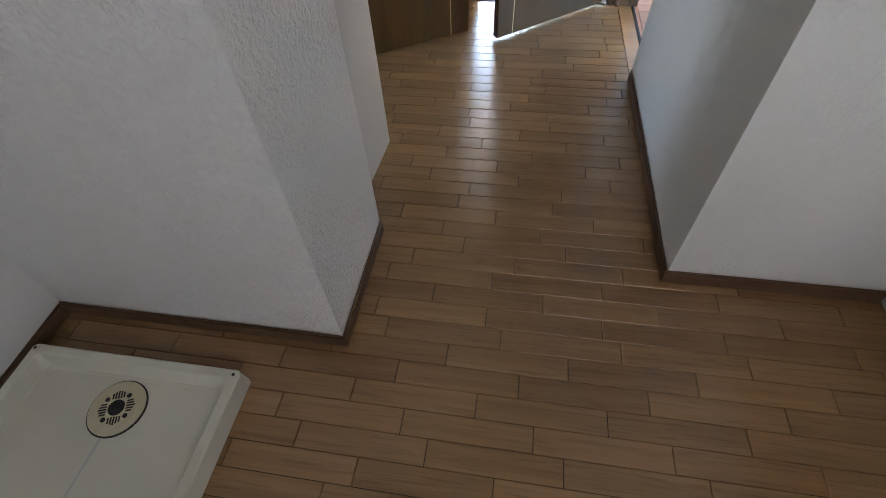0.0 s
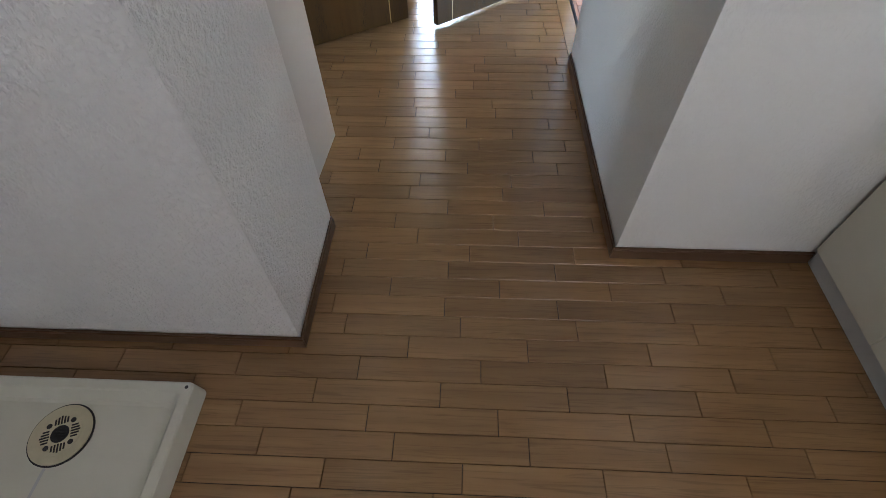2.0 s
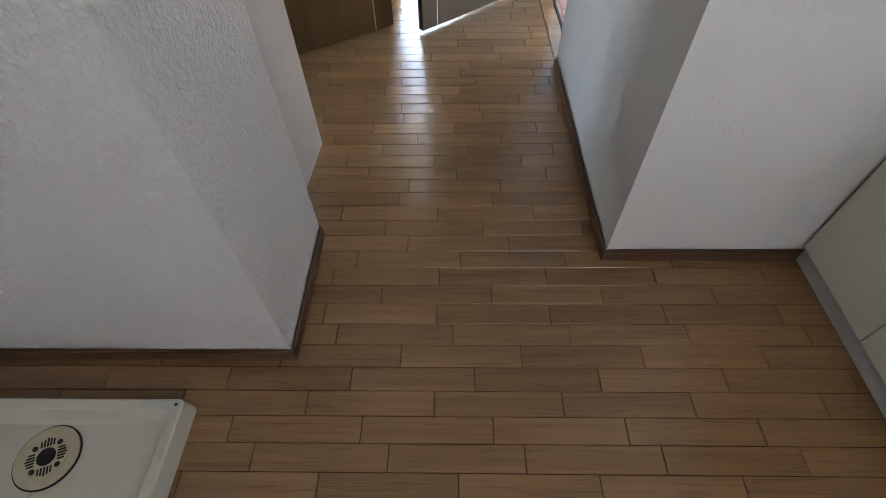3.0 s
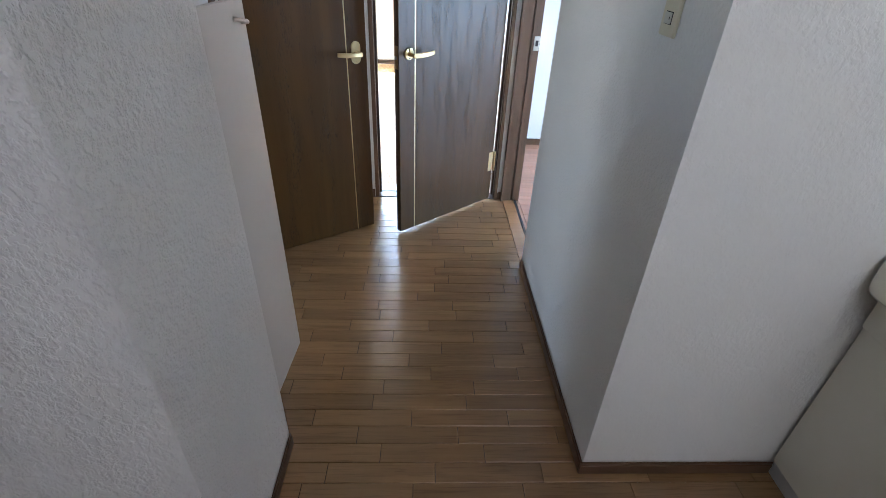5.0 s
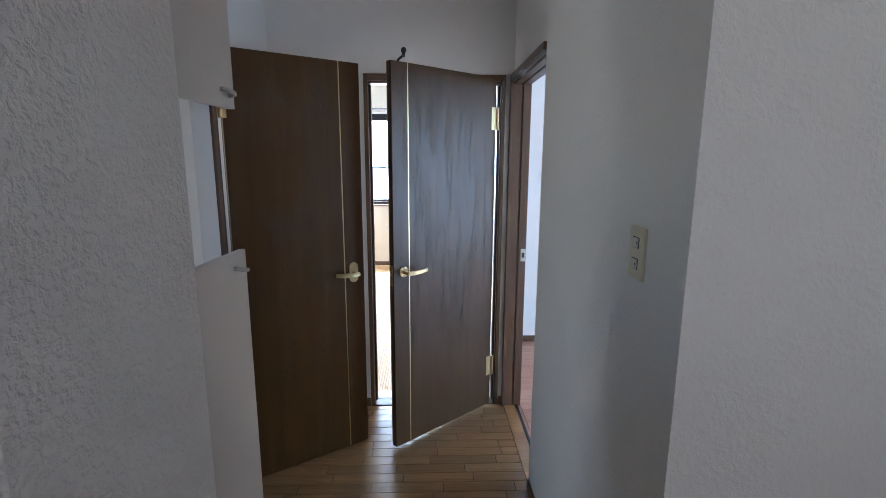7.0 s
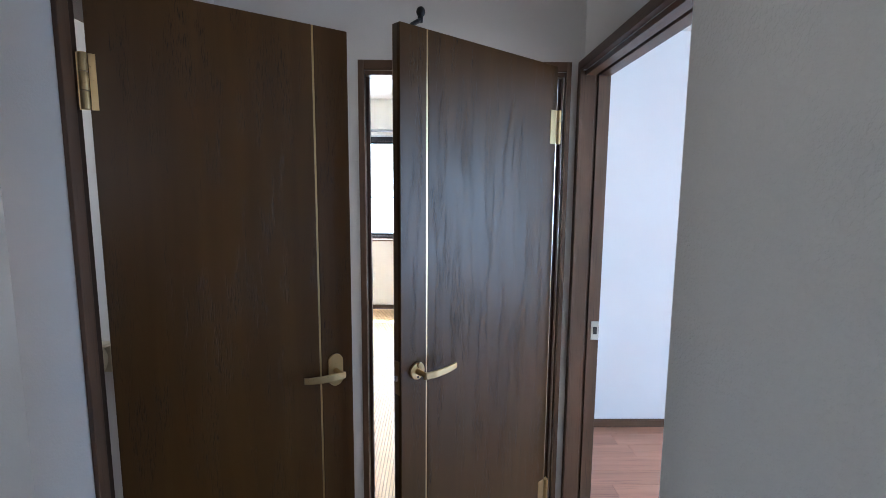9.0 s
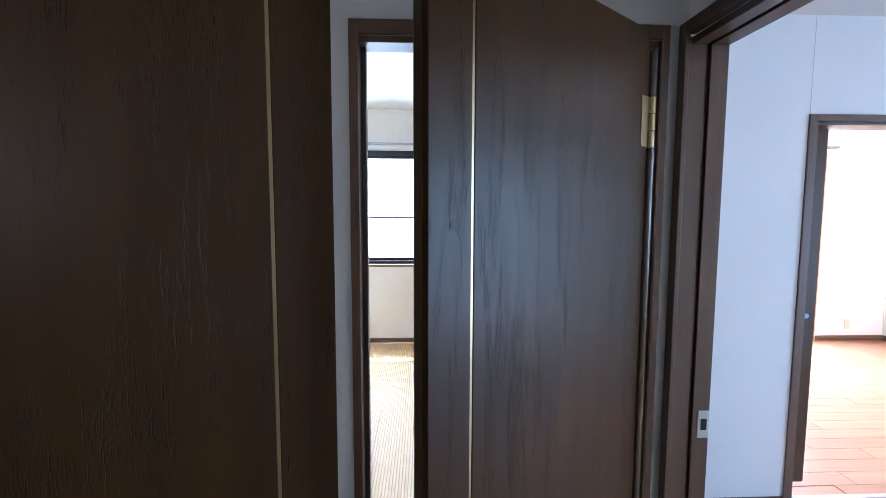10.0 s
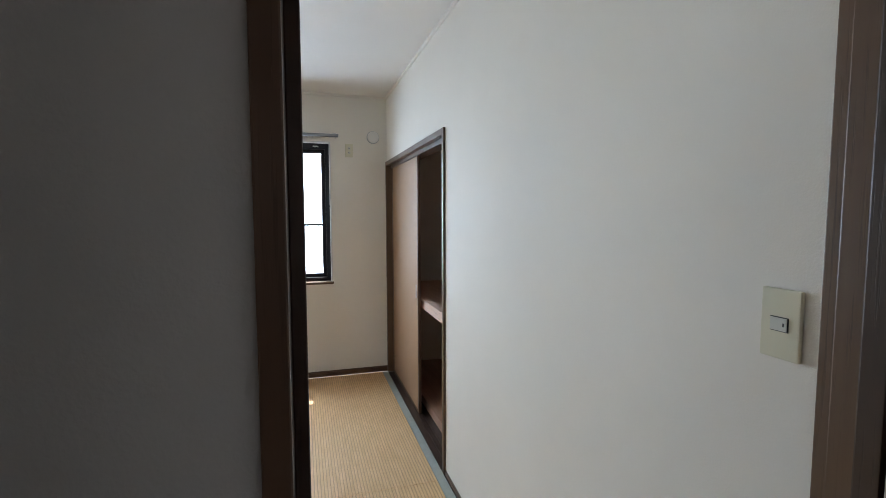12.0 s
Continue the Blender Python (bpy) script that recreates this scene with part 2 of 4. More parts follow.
wall("wall_stub", "white textured wallpaper wall beside the washing machine pan", STUCCO,
     (-1.266, STUB_Y0, 0, STUB_X, 0.73, HALL_TOP), (STUB_X - 0.09, 0.73, 0, STUB_X, STUB_Y1, HALL_TOP))
wall("wall_right_block", "white textured wallpaper wall at the hall's corner", PEBBLE,
     (RIGHT_X, 0.983, 0, LIVING_X, 2.145, HALL_TOP), (LIVING_X, 0.983, 0, 1.80, 1.14, HALL_TOP))
wall("wall_right_end", "white wallpaper wall above the side doorway", WALL,
     (RIGHT_X + 0.012, 2.145, 2.0, LIVING_X, 2.925, HALL_TOP), (RIGHT_X, 2.925, 0, LIVING_X, HALL_Y, HALL_TOP))
wall("wall_hall_end", "white wallpaper wall round the tatami room's doorway", [WALL],
     (-2.25, HALL_Y, 0, -0.222, ROOM_Y - 0.006, HALL_TOP + 0.2), (-0.222, HALL_Y, DOOR_TOP, 0.549, ROOM_Y - 0.006, HALL_TOP + 0.2),
     (0.549, HALL_Y, 0, LIVING_X, ROOM_Y - 0.006, HALL_TOP + 0.2))
wall("wall_toilet", "white wallpaper wall round the toilet's doorway", WALL,
     (LEFT_X - 0.10, 1.99, 0, LEFT_X, 2.185, HALL_TOP), (LEFT_X - 0.10, 2.185, DOOR_TOP, LEFT_X, 2.86, HALL_TOP),
     (LEFT_X - 0.10, 2.86, 0, LEFT_X, HALL_Y, HALL_TOP))
wall("wall_entrance_side", "white wallpaper wall between entrance and toilet", WALL, (-2.25, 1.99, -0.14, LEFT_X - 0.10, 2.07, HALL_TOP))
wall("wall_washroom_left", "white wallpaper wall beside the washing machine pan", WALL, (-1.41, -1.75, 0, -1.266, 0.73, HALL_TOP))
wall("wall_washroom_right", "white wallpaper wall behind the vanity", WALL, (1.80, -1.75, 0, 1.90, 1.14, HALL_TOP))
wall("wall_washroom_back", "white wallpaper wall with the added washroom window", WALL,
     (-1.41, -1.85, 0, 0.25, -1.75, HALL_TOP), (1.65, -1.85, 0, 1.90, -1.75, HALL_TOP), (0.25, -1.85, 0, 1.65, -1.75, 1.43),
     (0.25, -1.85, 2.27, 1.65, -1.75, HALL_TOP))
# unseen wall; its opening is added for the entrance lamp
wall("wall_entrance_back", "white wallpaper wall round an added opening for daylight", WALL, (-2.35, 0.73, -0.14, -2.25, 1.34, HALL_TOP), (-2.35, 2.02, -0.14, -2.25, 1.99, HALL_TOP), (-2.35, 1.34, 2.0, -2.25, 2.02, HALL_TOP))
wall("wall_entrance_near", "white wallpaper wall behind the shoe cabinet", WALL, (-2.25, 0.63, -0.14, -1.41, 0.73, HALL_TOP))
# the small opening is added to let the toilet's fill lamp in
wall("wall_toilet_back", "white wallpaper wall with a small added opening", WALL,
     (-2.12, 2.07, 0, -2.02, 2.25, HALL_TOP), (-2.12, 2.75, 0, -2.02, HALL_Y, HALL_TOP), (-2.12, 2.25, 0, -2.02, 2.75, 1.3), (-2.12, 2.25, 1.9, -2.02, 2.75, HALL_TOP))
wall("wall_tatami_near", "cream wallpaper wall round the doorway", WALL_TATAMI,
     (-2.25, ROOM_Y - 0.006, 0, -0.237, ROOM_Y, TATAMI_TOP), (-0.237, ROOM_Y - 0.006, 2.0, TAT_X, ROOM_Y, TATAMI_TOP))
wall("wall_tatami_right", "cream wallpaper wall beside the closet", WALL_TATAMI,
     (TAT_X, ROOM_Y - 0.006, 0, TAT_X + 0.12, 5.145, TATAMI_TOP), (TAT_X, 5.145, 1.988, TAT_X + 0.12, TAT_Y, TATAMI_TOP))
wall("wall_tatami_left", "cream wallpaper wall of the tatami room", WALL_TATAMI, (-2.35, HALL_Y, 0, -2.25, TAT_Y + 0.15, TATAMI_TOP))
wall("wall_tatami_window", "cream wallpaper wall round the sash window", WALL_TATAMI,
     (-2.25, TAT_Y, 0, -1.71, TAT_Y + 0.15, TATAMI_TOP), (0.057, TAT_Y, 0, 1.45, TAT_Y + 0.15, TATAMI_TOP),
     (-1.71, TAT_Y, 0, 0.057, TAT_Y + 0.15, 0.874), (-1.71, TAT_Y, 2.175, 0.057, TAT_Y + 0.15, TATAMI_TOP))
LIV_Y, SEC_Y = 3.985, 6.98          # far walls of the living room and of the room behind it
thing("trim_wall_seam", boxes((1.817, LIV_Y - 0.0012, 1.996, 1.8195, LIV_Y, HALL_TOP)), PLINTH_GREY, "thin seam between two wallpaper lengths", "seam", "structure")
wall("wall_living_far", "pale wallpaper wall round the far sliding doorway", WALL,
     (LIVING_X, LIV_Y, 0, 1.847, LIV_Y + 0.12, HALL_TOP), (1.847, LIV_Y, 1.965, 3.55, LIV_Y + 0.12, HALL_TOP), (3.55, LIV_Y, 0, 5.65, LIV_Y + 0.12, HALL_TOP))
wall("wall_living_left", "white wallpaper wall of the living room", WALL, (LIVING_X - 0.007, ROOM_Y - 0.006, 0, LIVING_X, LIV_Y, HALL_TOP))
wall("wall_living_near", "white wallpaper wall behind the living room", WALL, (1.90, -0.6, 0, 5.1, -0.5, HALL_TOP), (1.90, -0.5, 0, 2.0, 1.14, HALL_TOP))
wall("wall_living_window", "white wallpaper wall round the living room window", WALL,
     (5.0, -0.5, 0, 5.1, 0.3, HALL_TOP), (5.0, 2.9, 0, 5.1, LIV_Y, HALL_TOP), (5.0, 0.3, 2.1, 5.1, 2.9, HALL_TOP))
wall("wall_second_far", "white wallpaper wall with the balcony window", WALL,
     (1.45, SEC_Y, 0, 2.80, SEC_Y + 0.12, HALL_TOP), (4.395, SEC_Y, 0, 5.65, SEC_Y + 0.12, HALL_TOP), (2.80, SEC_Y, 2.145, 4.395, SEC_Y + 0.12, HALL_TOP))
wall("wall_second_right", "white wallpaper wall of the far room", WALL, (5.37, LIV_Y + 0.12, 0, 5.49, SEC_Y, HALL_TOP))
wall("wall_second_left", "white wallpaper wall backing the closet", WALL, (1.35, LIV_Y + 0.12, 0, 1.45, TAT_Y, TATAMI_TOP))
wall("wall_closet_near", "plywood side wall of the closet", CLOSET, (TAT_X + 0.12, 5.04, 0.07, 1.35, 5.145, TATAMI_TOP))

thing("ceiling_hall", boxes((-2.35, -1.85, HALL_TOP, LIVING_X, HALL_Y, HALL_TOP + 0.1), (LIVING_X, -1.85, HALL_TOP, 2.0, 1.14, HALL_TOP + 0.1)), CEIL, "white papered hall ceiling", "ceiling", "structure")
thing("ceiling_tatami", boxes((-2.35, HALL_Y, TATAMI_TOP + 0.12, 1.45, TAT_Y + 0.15, TATAMI_TOP + 0.2), (-2.25, ROOM_Y, TATAMI_TOP, TAT_X, TAT_Y, TATAMI_TOP + 0.1)), CEIL, "white papered tatami room ceiling", "ceiling", "structure")
thing("ceiling_living", boxes((LIVING_X, 1.14, HALL_TOP, 5.65, SEC_Y + 0.12, HALL_TOP + 0.1), (2.0, -0.6, HALL_TOP, 5.65, 1.14, HALL_TOP + 0.1)), CEIL, "white papered living room ceiling", "ceiling", "structure")

# grounds below the finished floors
floor = thing("floor", boxes((-1.5, -1.85, -0.10, 1.90, 1.14, -0.009), (-0.95, 1.14, -0.10, LIVING_X, HALL_Y, -0.009)), GAP, "brown oak block flooring with a worn satin varnish", "floor", "structure")
thing("floor_entrance", boxes((-2.35, 0.63, -0.25, -0.95, 2.07, -0.13)), TILE, "grey tiled entrance floor", "floor", "structure")
thing("floor_toilet", boxes((-2.12, 2.07, -0.10, LEFT_X - 0.02, HALL_Y, 0.002)), RED_FLOOR, "reddish toilet floor", "floor", "structure")
thing("floor_tatami_base", boxes((-2.35, HALL_Y, -0.10, TAT_X + 0.12, TAT_Y, -0.03)), GAP, "boards below the tatami mats", "floor", "structure")
living_floor = thing("floor_living", boxes((LIVING_X - 0.03, 1.14, -0.10, 5.65, SEC_Y + 0.12, -0.004), (2.0, -0.6, -0.10, 5.65, 1.14, -0.004)), RED_FLOOR, "reddish brown board floor of the living room", "floor", "structure")
thing("ground", boxes((-400, -400, -3.2, 400, 400, -3.0)), plain("outdoor_ground", (0.25, 0.24, 0.22), 0.9, 0.0, 0.3, 0.3), "pale grey ground outside", "ground", "structure")
# unseen eave, added and sized to cut the sun patch to a strip
thing("eave", boxes((-2.6, TAT_Y + 0.15, 2.32, 1.6, 7.806, 2.42)), plain("eave_board", (0.6, 0.58, 0.55), 0.7), "unseen pale eave added to trim the sun patch", "eave", "structure")


def baseboard(name, x0, y0, x1, y1, h=0.054):
    bm = boxes((x0, y0, 0, x1, y1, h - 0.012), bevel=0.0015, segments=1)
    ob = thing(name, bm, TRIM_X if abs(x1 - x0) > abs(y1 - y0) else TRIM_Y, "brown wooden baseboard with a rounded lip", "baseboard", "structure")
    cx = 0.004
    part("lip", boxes((x0 + (cx if x1 - x0 < 0.05 else 0), y0 + (cx if y1 - y0 < 0.05 else 0), h - 0.012, x1 - (cx if x1 - x0 < 0.05 else 0), y1 - (cx if y1 - y0 < 0.05 else 0), h), bevel=0.002), ob.data.materials[0], ob)
    return ob


B = 0.010
baseboard("baseboard_1", -1.266, STUB_Y0 - B, STUB_X + B, STUB_Y0)
baseboard("baseboard_2", STUB_X, STUB_Y0, STUB_X + B, 1.085)
baseboard("baseboard_3", -1.266, -1.75, -1.266 + B, STUB_Y0 - B)
baseboard("baseboard_4", RIGHT_X - B, 0.983 - B, 1.215, 0.983)
baseboard("baseboard_5", RIGHT_X - B, 0.983, RIGHT_X, 2.142)
baseboard("baseboard_6", LEFT_X, 1.99 - B, LEFT_X + B, 2.148)
baseboard("baseboard_7", -2.2, 1.99 - B, LEFT_X, 1.99)
baseboard("baseboard_8", LEFT_X + 0.02, HALL_Y - B, -0.24, HALL_Y)
baseboard("baseboard_9", 0.561, HALL_Y - B, RIGHT_X, HALL_Y)
baseboard("baseboard_10", -2.25, TAT_Y - B, TAT_X, TAT_Y, 0.055)
baseboard("baseboard_11", LIVING_X, LIV_Y - B, 1.812, LIV_Y)
baseboard("baseboard_12", 4.55, SEC_Y - B, 5.37, SEC_Y)
baseboard("baseboard_13", 5.37 - B, 4.12, 5.37, SEC_Y - B)
baseboard("baseboard_14", TAT_X - B, ROOM_Y + 0.09, TAT_X, 5.10, 0.03)

# ---- doorways ----


def doorway_tatami():
    d = base("door_1", pose(0, 0, 0), "brown wooden door frame of the tatami room", "door frame", "structure")
    y0, y1 = HALL_Y - 0.012, ROOM_Y + 0.008
    for x0, x1, i0, i1 in ((-0.237, -0.214, -0.222, -0.214), (0.543, 0.561, 0.537, 0.549)):
        part("casing", boxes((x0, y0, 0, x1, HALL_Y, 2.0), bevel=0.002), TRIM, d)
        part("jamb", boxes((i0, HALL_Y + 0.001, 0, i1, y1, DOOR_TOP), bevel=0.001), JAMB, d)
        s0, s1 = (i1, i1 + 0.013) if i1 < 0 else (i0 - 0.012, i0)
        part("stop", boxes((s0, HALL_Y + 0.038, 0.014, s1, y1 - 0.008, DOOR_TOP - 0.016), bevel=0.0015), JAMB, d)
    part("head_casing", boxes((-0.214, y0, DOOR_TOP, 0.543, HALL_Y, 2.0), bevel=0.002), TRIM_X, d)
    part("head", boxes((-0.214, HALL_Y + 0.001, DOOR_TOP - 0.016, 0.537, y1, DOOR_TOP), bevel=0.0015), TRIM_X, d)
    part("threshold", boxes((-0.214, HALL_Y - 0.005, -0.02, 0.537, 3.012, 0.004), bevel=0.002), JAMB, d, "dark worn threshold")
    part("threshold_strip", boxes((-0.214, 3.012, -0.02, 0.537, 3.11, 0.006), bevel=0.002), SILL, d, "pale sill strip")
    part("room_casing", boxes((0.559, 3.009, 0, 0.5715, 3.078, 2.0), bevel=0.0015), TRIM, d)
    part("room_jamb", boxes((0.545, 3.009, 0, 0.559, 3.049, 2.0), bevel=0.0025), TRIM, d)
    part("inner_casing", boxes((-0.237, ROOM_Y, 0, -0.222, ROOM_Y + 0.012, 2.0), bevel=0.002), TRIM, d)
    return d


doorway_tatami()


def doorway_toilet():
    d = base("door_2", pose(0, 0, 0), "brown wooden door frame of the toilet", "door frame", "structure")
    x0, x1 = LEFT_X, LEFT_X + 0.012
    for a, b_ in ((2.150, 2.185), (2.86, 2.893)):
        part("casing", boxes((x0, a, 0, x1, b_, 2.0), bevel=0.002), TRIM, d)
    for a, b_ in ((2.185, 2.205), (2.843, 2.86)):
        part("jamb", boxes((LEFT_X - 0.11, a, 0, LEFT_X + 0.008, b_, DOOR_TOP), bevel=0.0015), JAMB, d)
    part("head_casing", boxes((x0, 2.185, DOOR_TOP, x1, 2.86, 2.0), bevel=0.002), TRIM_Y, d)
    part("head", boxes((LEFT_X - 0.11, 2.205, DOOR_TOP - 0.016, LEFT_X + 0.008, 2.843, DOOR_TOP), bevel=0.0015), TRIM_Y, d)
    return d


doorway_toilet()


def doorway_living():
    d = base("door_3", pose(0, 0, 0), "brown wooden door frame of the living room", "door frame", "structure")
    part("casing", boxes((RIGHT_X - 0.012, 2.892, 0, RIGHT_X, 2.925, 2.0), bevel=0.002), TRIM, d)
    part("head_casing", boxes((RIGHT_X - 0.012, 2.15, 1.968, RIGHT_X + 0.012, 2.892, 2.0), bevel=0.002), TRIM_Y, d)
    jamb = part("jamb", boxes((RIGHT_X, 2.906, 0, 0.648, 2.925, 1.968), (0.660, 2.906, 0, LIVING_X + 0.006, 2.925, 1.968), (0.648, 2.916, 0, 0.660, 2.925, 1.968), bevel=0.0012, segments=1), TRIM, d)
    plate = part("strike_plate", boxes((0.674, 2.9035, 0.935, 0.704, 2.906, 1.01), bevel=0.001, segments=1), STEEL, jamb, "small pale steel strike plate")
    plate.data.materials[0] = KEY
    part("latch_slot", boxes((0.682, 2.9015, 0.958, 0.697, 2.9035, 0.988)), DARK, d, "dark latch slot")
    part("near_jamb", boxes((RIGHT_X + 0.014, 2.145, 0, LIVING_X + 0.006, 2.158, 1.968), bevel=0.0015), TRIM, d)
    part("head", boxes((RIGHT_X + 0.012, 2.158, 1.95, 0.648, 2.906, 1.968), (0.660, 2.158, 1.95, LIVING_X + 0.006, 2.906, 1.968), (0.648, 2.158, 1.96, 0.660, 2.906, 1.968), bevel=0.001, segments=1), TRIM_Y, d)
    part("threshold", boxes((RIGHT_X + 0.002, 2.158, -0.02, 0.672, 2.906, 0.003), bevel=0.001), FLOOR_WOOD, d, "worn brown wooden threshold")
    part("rail_groove", boxes((0.674, 2.158, -0.02, 0.688, 2.906, 0.005), bevel=0.001), BLACK, d, "dark metal floor track")
    return d


living_door = doorway_living()


def doorway_second():
    d = base("door_4", pose(0, 0, 0), "brown wooden frame of the far sliding doorway", "door frame", "structure")
    part("casing", boxes((1.814, LIV_Y - 0.012, 0, 1.847, LIV_Y, 1.998), bevel=0.002), TRIM, d)
    part("casing", boxes((3.55, LIV_Y - 0.012, 0, 3.583, LIV_Y, 1.998), bevel=0.002), TRIM, d)
    part("head_casing", boxes((1.847, LIV_Y - 0.012, 1.965, 3.55, LIV_Y, 1.998), bevel=0.002), TRIM_X, d)
    part("jamb", boxes((1.847, LIV_Y - 0.005, 0, 1.862, LIV_Y + 0.13, 1.965), bevel=0.001), TRIM, d)
    part("jamb", boxes((3.535, LIV_Y - 0.005, 0, 3.55, LIV_Y + 0.13, 1.965), bevel=0.001), TRIM, d)
    part("head", boxes((1.862, LIV_Y - 0.005, 1.948, 3.535, LIV_Y + 0.13, 1.962), bevel=0.001), TRIM_X, d)
    part("floor_track", boxes((1.870, LIV_Y + 0.0, -0.02, 3.535, LIV_Y + 0.03, 0.004), (1.870, LIV_Y + 0.045, -0.02, 3.535, LIV_Y + 0.075, 0.004), bevel=0.001), STEEL, d, "grey metal floor track")
    return d


doorway_second()


def sliding_door():
    d = base("sliding_door", pose(1.415, LIV_Y + 0.133, 0.045), "dark brown sliding door left partly open", "sliding door")
    part("leaf", boxes((0, 0, 0, 0.62, 0.032, 1.915), bevel=0.002), DOOR_WOOD, d)
    bm = disc(bmesh.new(), (0.565, -0.004, 0.93), 0.014, 0.012, "y", 20, 0.003)
    part("finger_pull", bm, RAIL_GREY, d, "small round steel pull", True)
    return d


sliding_door()

# ---- hinged doors ----


def lever(bm, side):
    """A round neck out of the face at y = 0 towards -y, and a flat blade with a square end that points to side."""
    tube(bm, [(0, 0.0, 0), (0, -0.030, 0), (0, -0.046, 0)], [0.0095, 0.0085, 0.0095], 14)
    rings = []
    for x, y, z, tall, thick in ((-0.012, -0.046, -0.001, 0.008, 0.0035), (-0.006, -0.048, 0.0, 0.0105, 0.0045), (0.030, -0.052, 0.0, 0.0110, 0.0045),
                                 (0.070, -0.053, 0.002, 0.0105, 0.0042), (0.100, -0.051, 0.005, 0.0098, 0.004), (0.116, -0.048, 0.007, 0.0092, 0.0038)):
        ring = []
        for dy, dz in ((-1, -0.75), (-0.6, -1), (0.6, -1), (1, -0.75), (1, 0.75), (0.6, 1), (-0.6, 1), (-1, 0.75)):
            ring.append(bm.verts.new((side * x, y + dy * thick, z + dz * tall)))
        rings.append(ring)
    for r0, r1 in zip(rings, rings[1:]):
        for k in range(8):
            bm.faces.new((r0[k], r0[(k + 1) % 8], r1[(k + 1) % 8], r1[k]))
    bm.faces.new(rings[0][::-1])
    bm.faces.new(rings[-1])
    return bm


def hinge(name_parent, x, z, side, wide):
    h = part("hinge", boxes((min(x, x + side * wide), -0.0025, z - 0.062, max(x, x + side * wide), 0.0, z + 0.062), bevel=0.0008, segments=1), BRASS, name_parent, "brass butt hinge")
    bm = bmesh.new()
    for k in range(3):
        disc(bm, (x - side * 0.010, -0.006, z - 0.0417 + k * 0.0417), 0.0092, 0.040, "z", 14, 0.001)
    part("knuckle", bm, BRASS, h, "", True)
    bm = boxes((min(x - side * 0.008, x - side * 0.022), 0.001, z - 0.062, max(x - side * 0.008, x - side * 0.022), 0.0035, z + 0.062))
    part("leaf_plate", bm, BRASS, h)
    return h


def hinged_door(name, m, width, hinge_side, label, plate, back):
    """A flush door with a brass inlay. Local x runs along the leaf, its hall face is y = 0, thickness to +y.
    hinge_side -1: hinges at x = 0 and the free edge at +width; +1: hinges at x = 0 and the free edge at -width."""
    s = -hinge_side
    h0, h1 = (0.008 if plate == "long" else 0.016), 1.982
    d = base(name, m, label, "door")
    strip = width - (0.104 if plate == "long" else 0.099)

    def span(a, b_):
        return min(s * a, s * b_), max(s * a, s * b_)
    a0, a1 = span(0.0, strip - 0.003)
    part("face", boxes((a0, 0, h0, a1, 0.014, h1), bevel=0.0012, segments=1), DOOR_WOOD, d)
    a0, a1 = span(strip + 0.003, width)
    part("edge_face", boxes((a0, 0, h0, a1, 0.014, h1), bevel=0.0012, segments=1), DOOR_WOOD, d)
    a0, a1 = span(strip - 0.003, strip + 0.003)
    part("inlay", boxes((a0, 0.0015, h0, a1, 0.006, h1)), BRASS, d, "thin brass inlay strip")
    a0, a1 = span(0.001, width - 0.0)
    part("core", boxes((a0, 0.014, h0, a1, 0.034, h1)), DOOR_EDGE, d)
    a0, a1 = span(0.0, width)
    part("back_face", boxes((a0, 0.034, h0, a1, 0.036, h1)), back, d)
    kx = s * (width - 0.058)
    if plate == "long":
        bm = bmesh.new()
        bmesh.ops.create_cone(bm, cap_ends=True, segments=32, radius1=0.0235, radius2=0.0235, depth=0.006, matrix=pose(kx, -0.003, 0.938, 90))
        for v in bm.verts:
            if v.co.z > 0.938:
                v.co.z += 0.055
        plate_ob = part("escutcheon", bm, BRASS, d, "long rounded brass backplate")
    else:
        plate_ob = part("escutcheon", disc(bmesh.new(), (kx, -0.004, 0.972), 0.027, 0.008, "y", 36, 0.003), BRASS, d, "round brass rose", True)
        part("screw", disc(bmesh.new(), (kx, -0.0085, 0.954), 0.0035, 0.002, "y", 12), DARK, plate_ob)
        part("thumb_turn", disc(bmesh.new(), (kx + s * -0.006, -0.010, 0.991), 0.009, 0.006, "y", 18, 0.001), BRASS, plate_ob, "", True)
    grip = part("handle", lever(bmesh.new(), -s), BRASS, d, "flat brass lever")
    grip.matrix_basis = pose(kx, -0.006, 0.964 if plate == "long" else 0.971)
    for z in (1.76, 0.275):
        hinge(d, s * 0.002, z, s, 0.014 if plate == "long" else 0.034)
    lx0, lx1 = span(width, width + 0.0015)
    part("latch_plate", boxes((lx0, 0.008, 0.905, lx1, 0.028, 1.01)), BRASS, d, "brass latch plate")
    lx0, lx1 = span(width + 0.0015, width + 0.009)
    part("latch_bolt", boxes((lx0, 0.013, 0.949, lx1, 0.023, 0.965), bevel=0.002), STEEL, d)
    return d


ANG_L = 33.5
uL = Vector((math.cos(radians(ANG_L)), math.sin(radians(ANG_L))))
FREE_L = Vector((-0.210, 2.548))
W_L = 0.6225
hL = FREE_L - uL * W_L
door_left = hinged_door("toilet_door", pose(hL.x, hL.y, 0, 0, 0, ANG_L), W_L, -1, "dark brown oak flush door standing ajar, brass inlay and lever", "long", DOOR_WOOD)

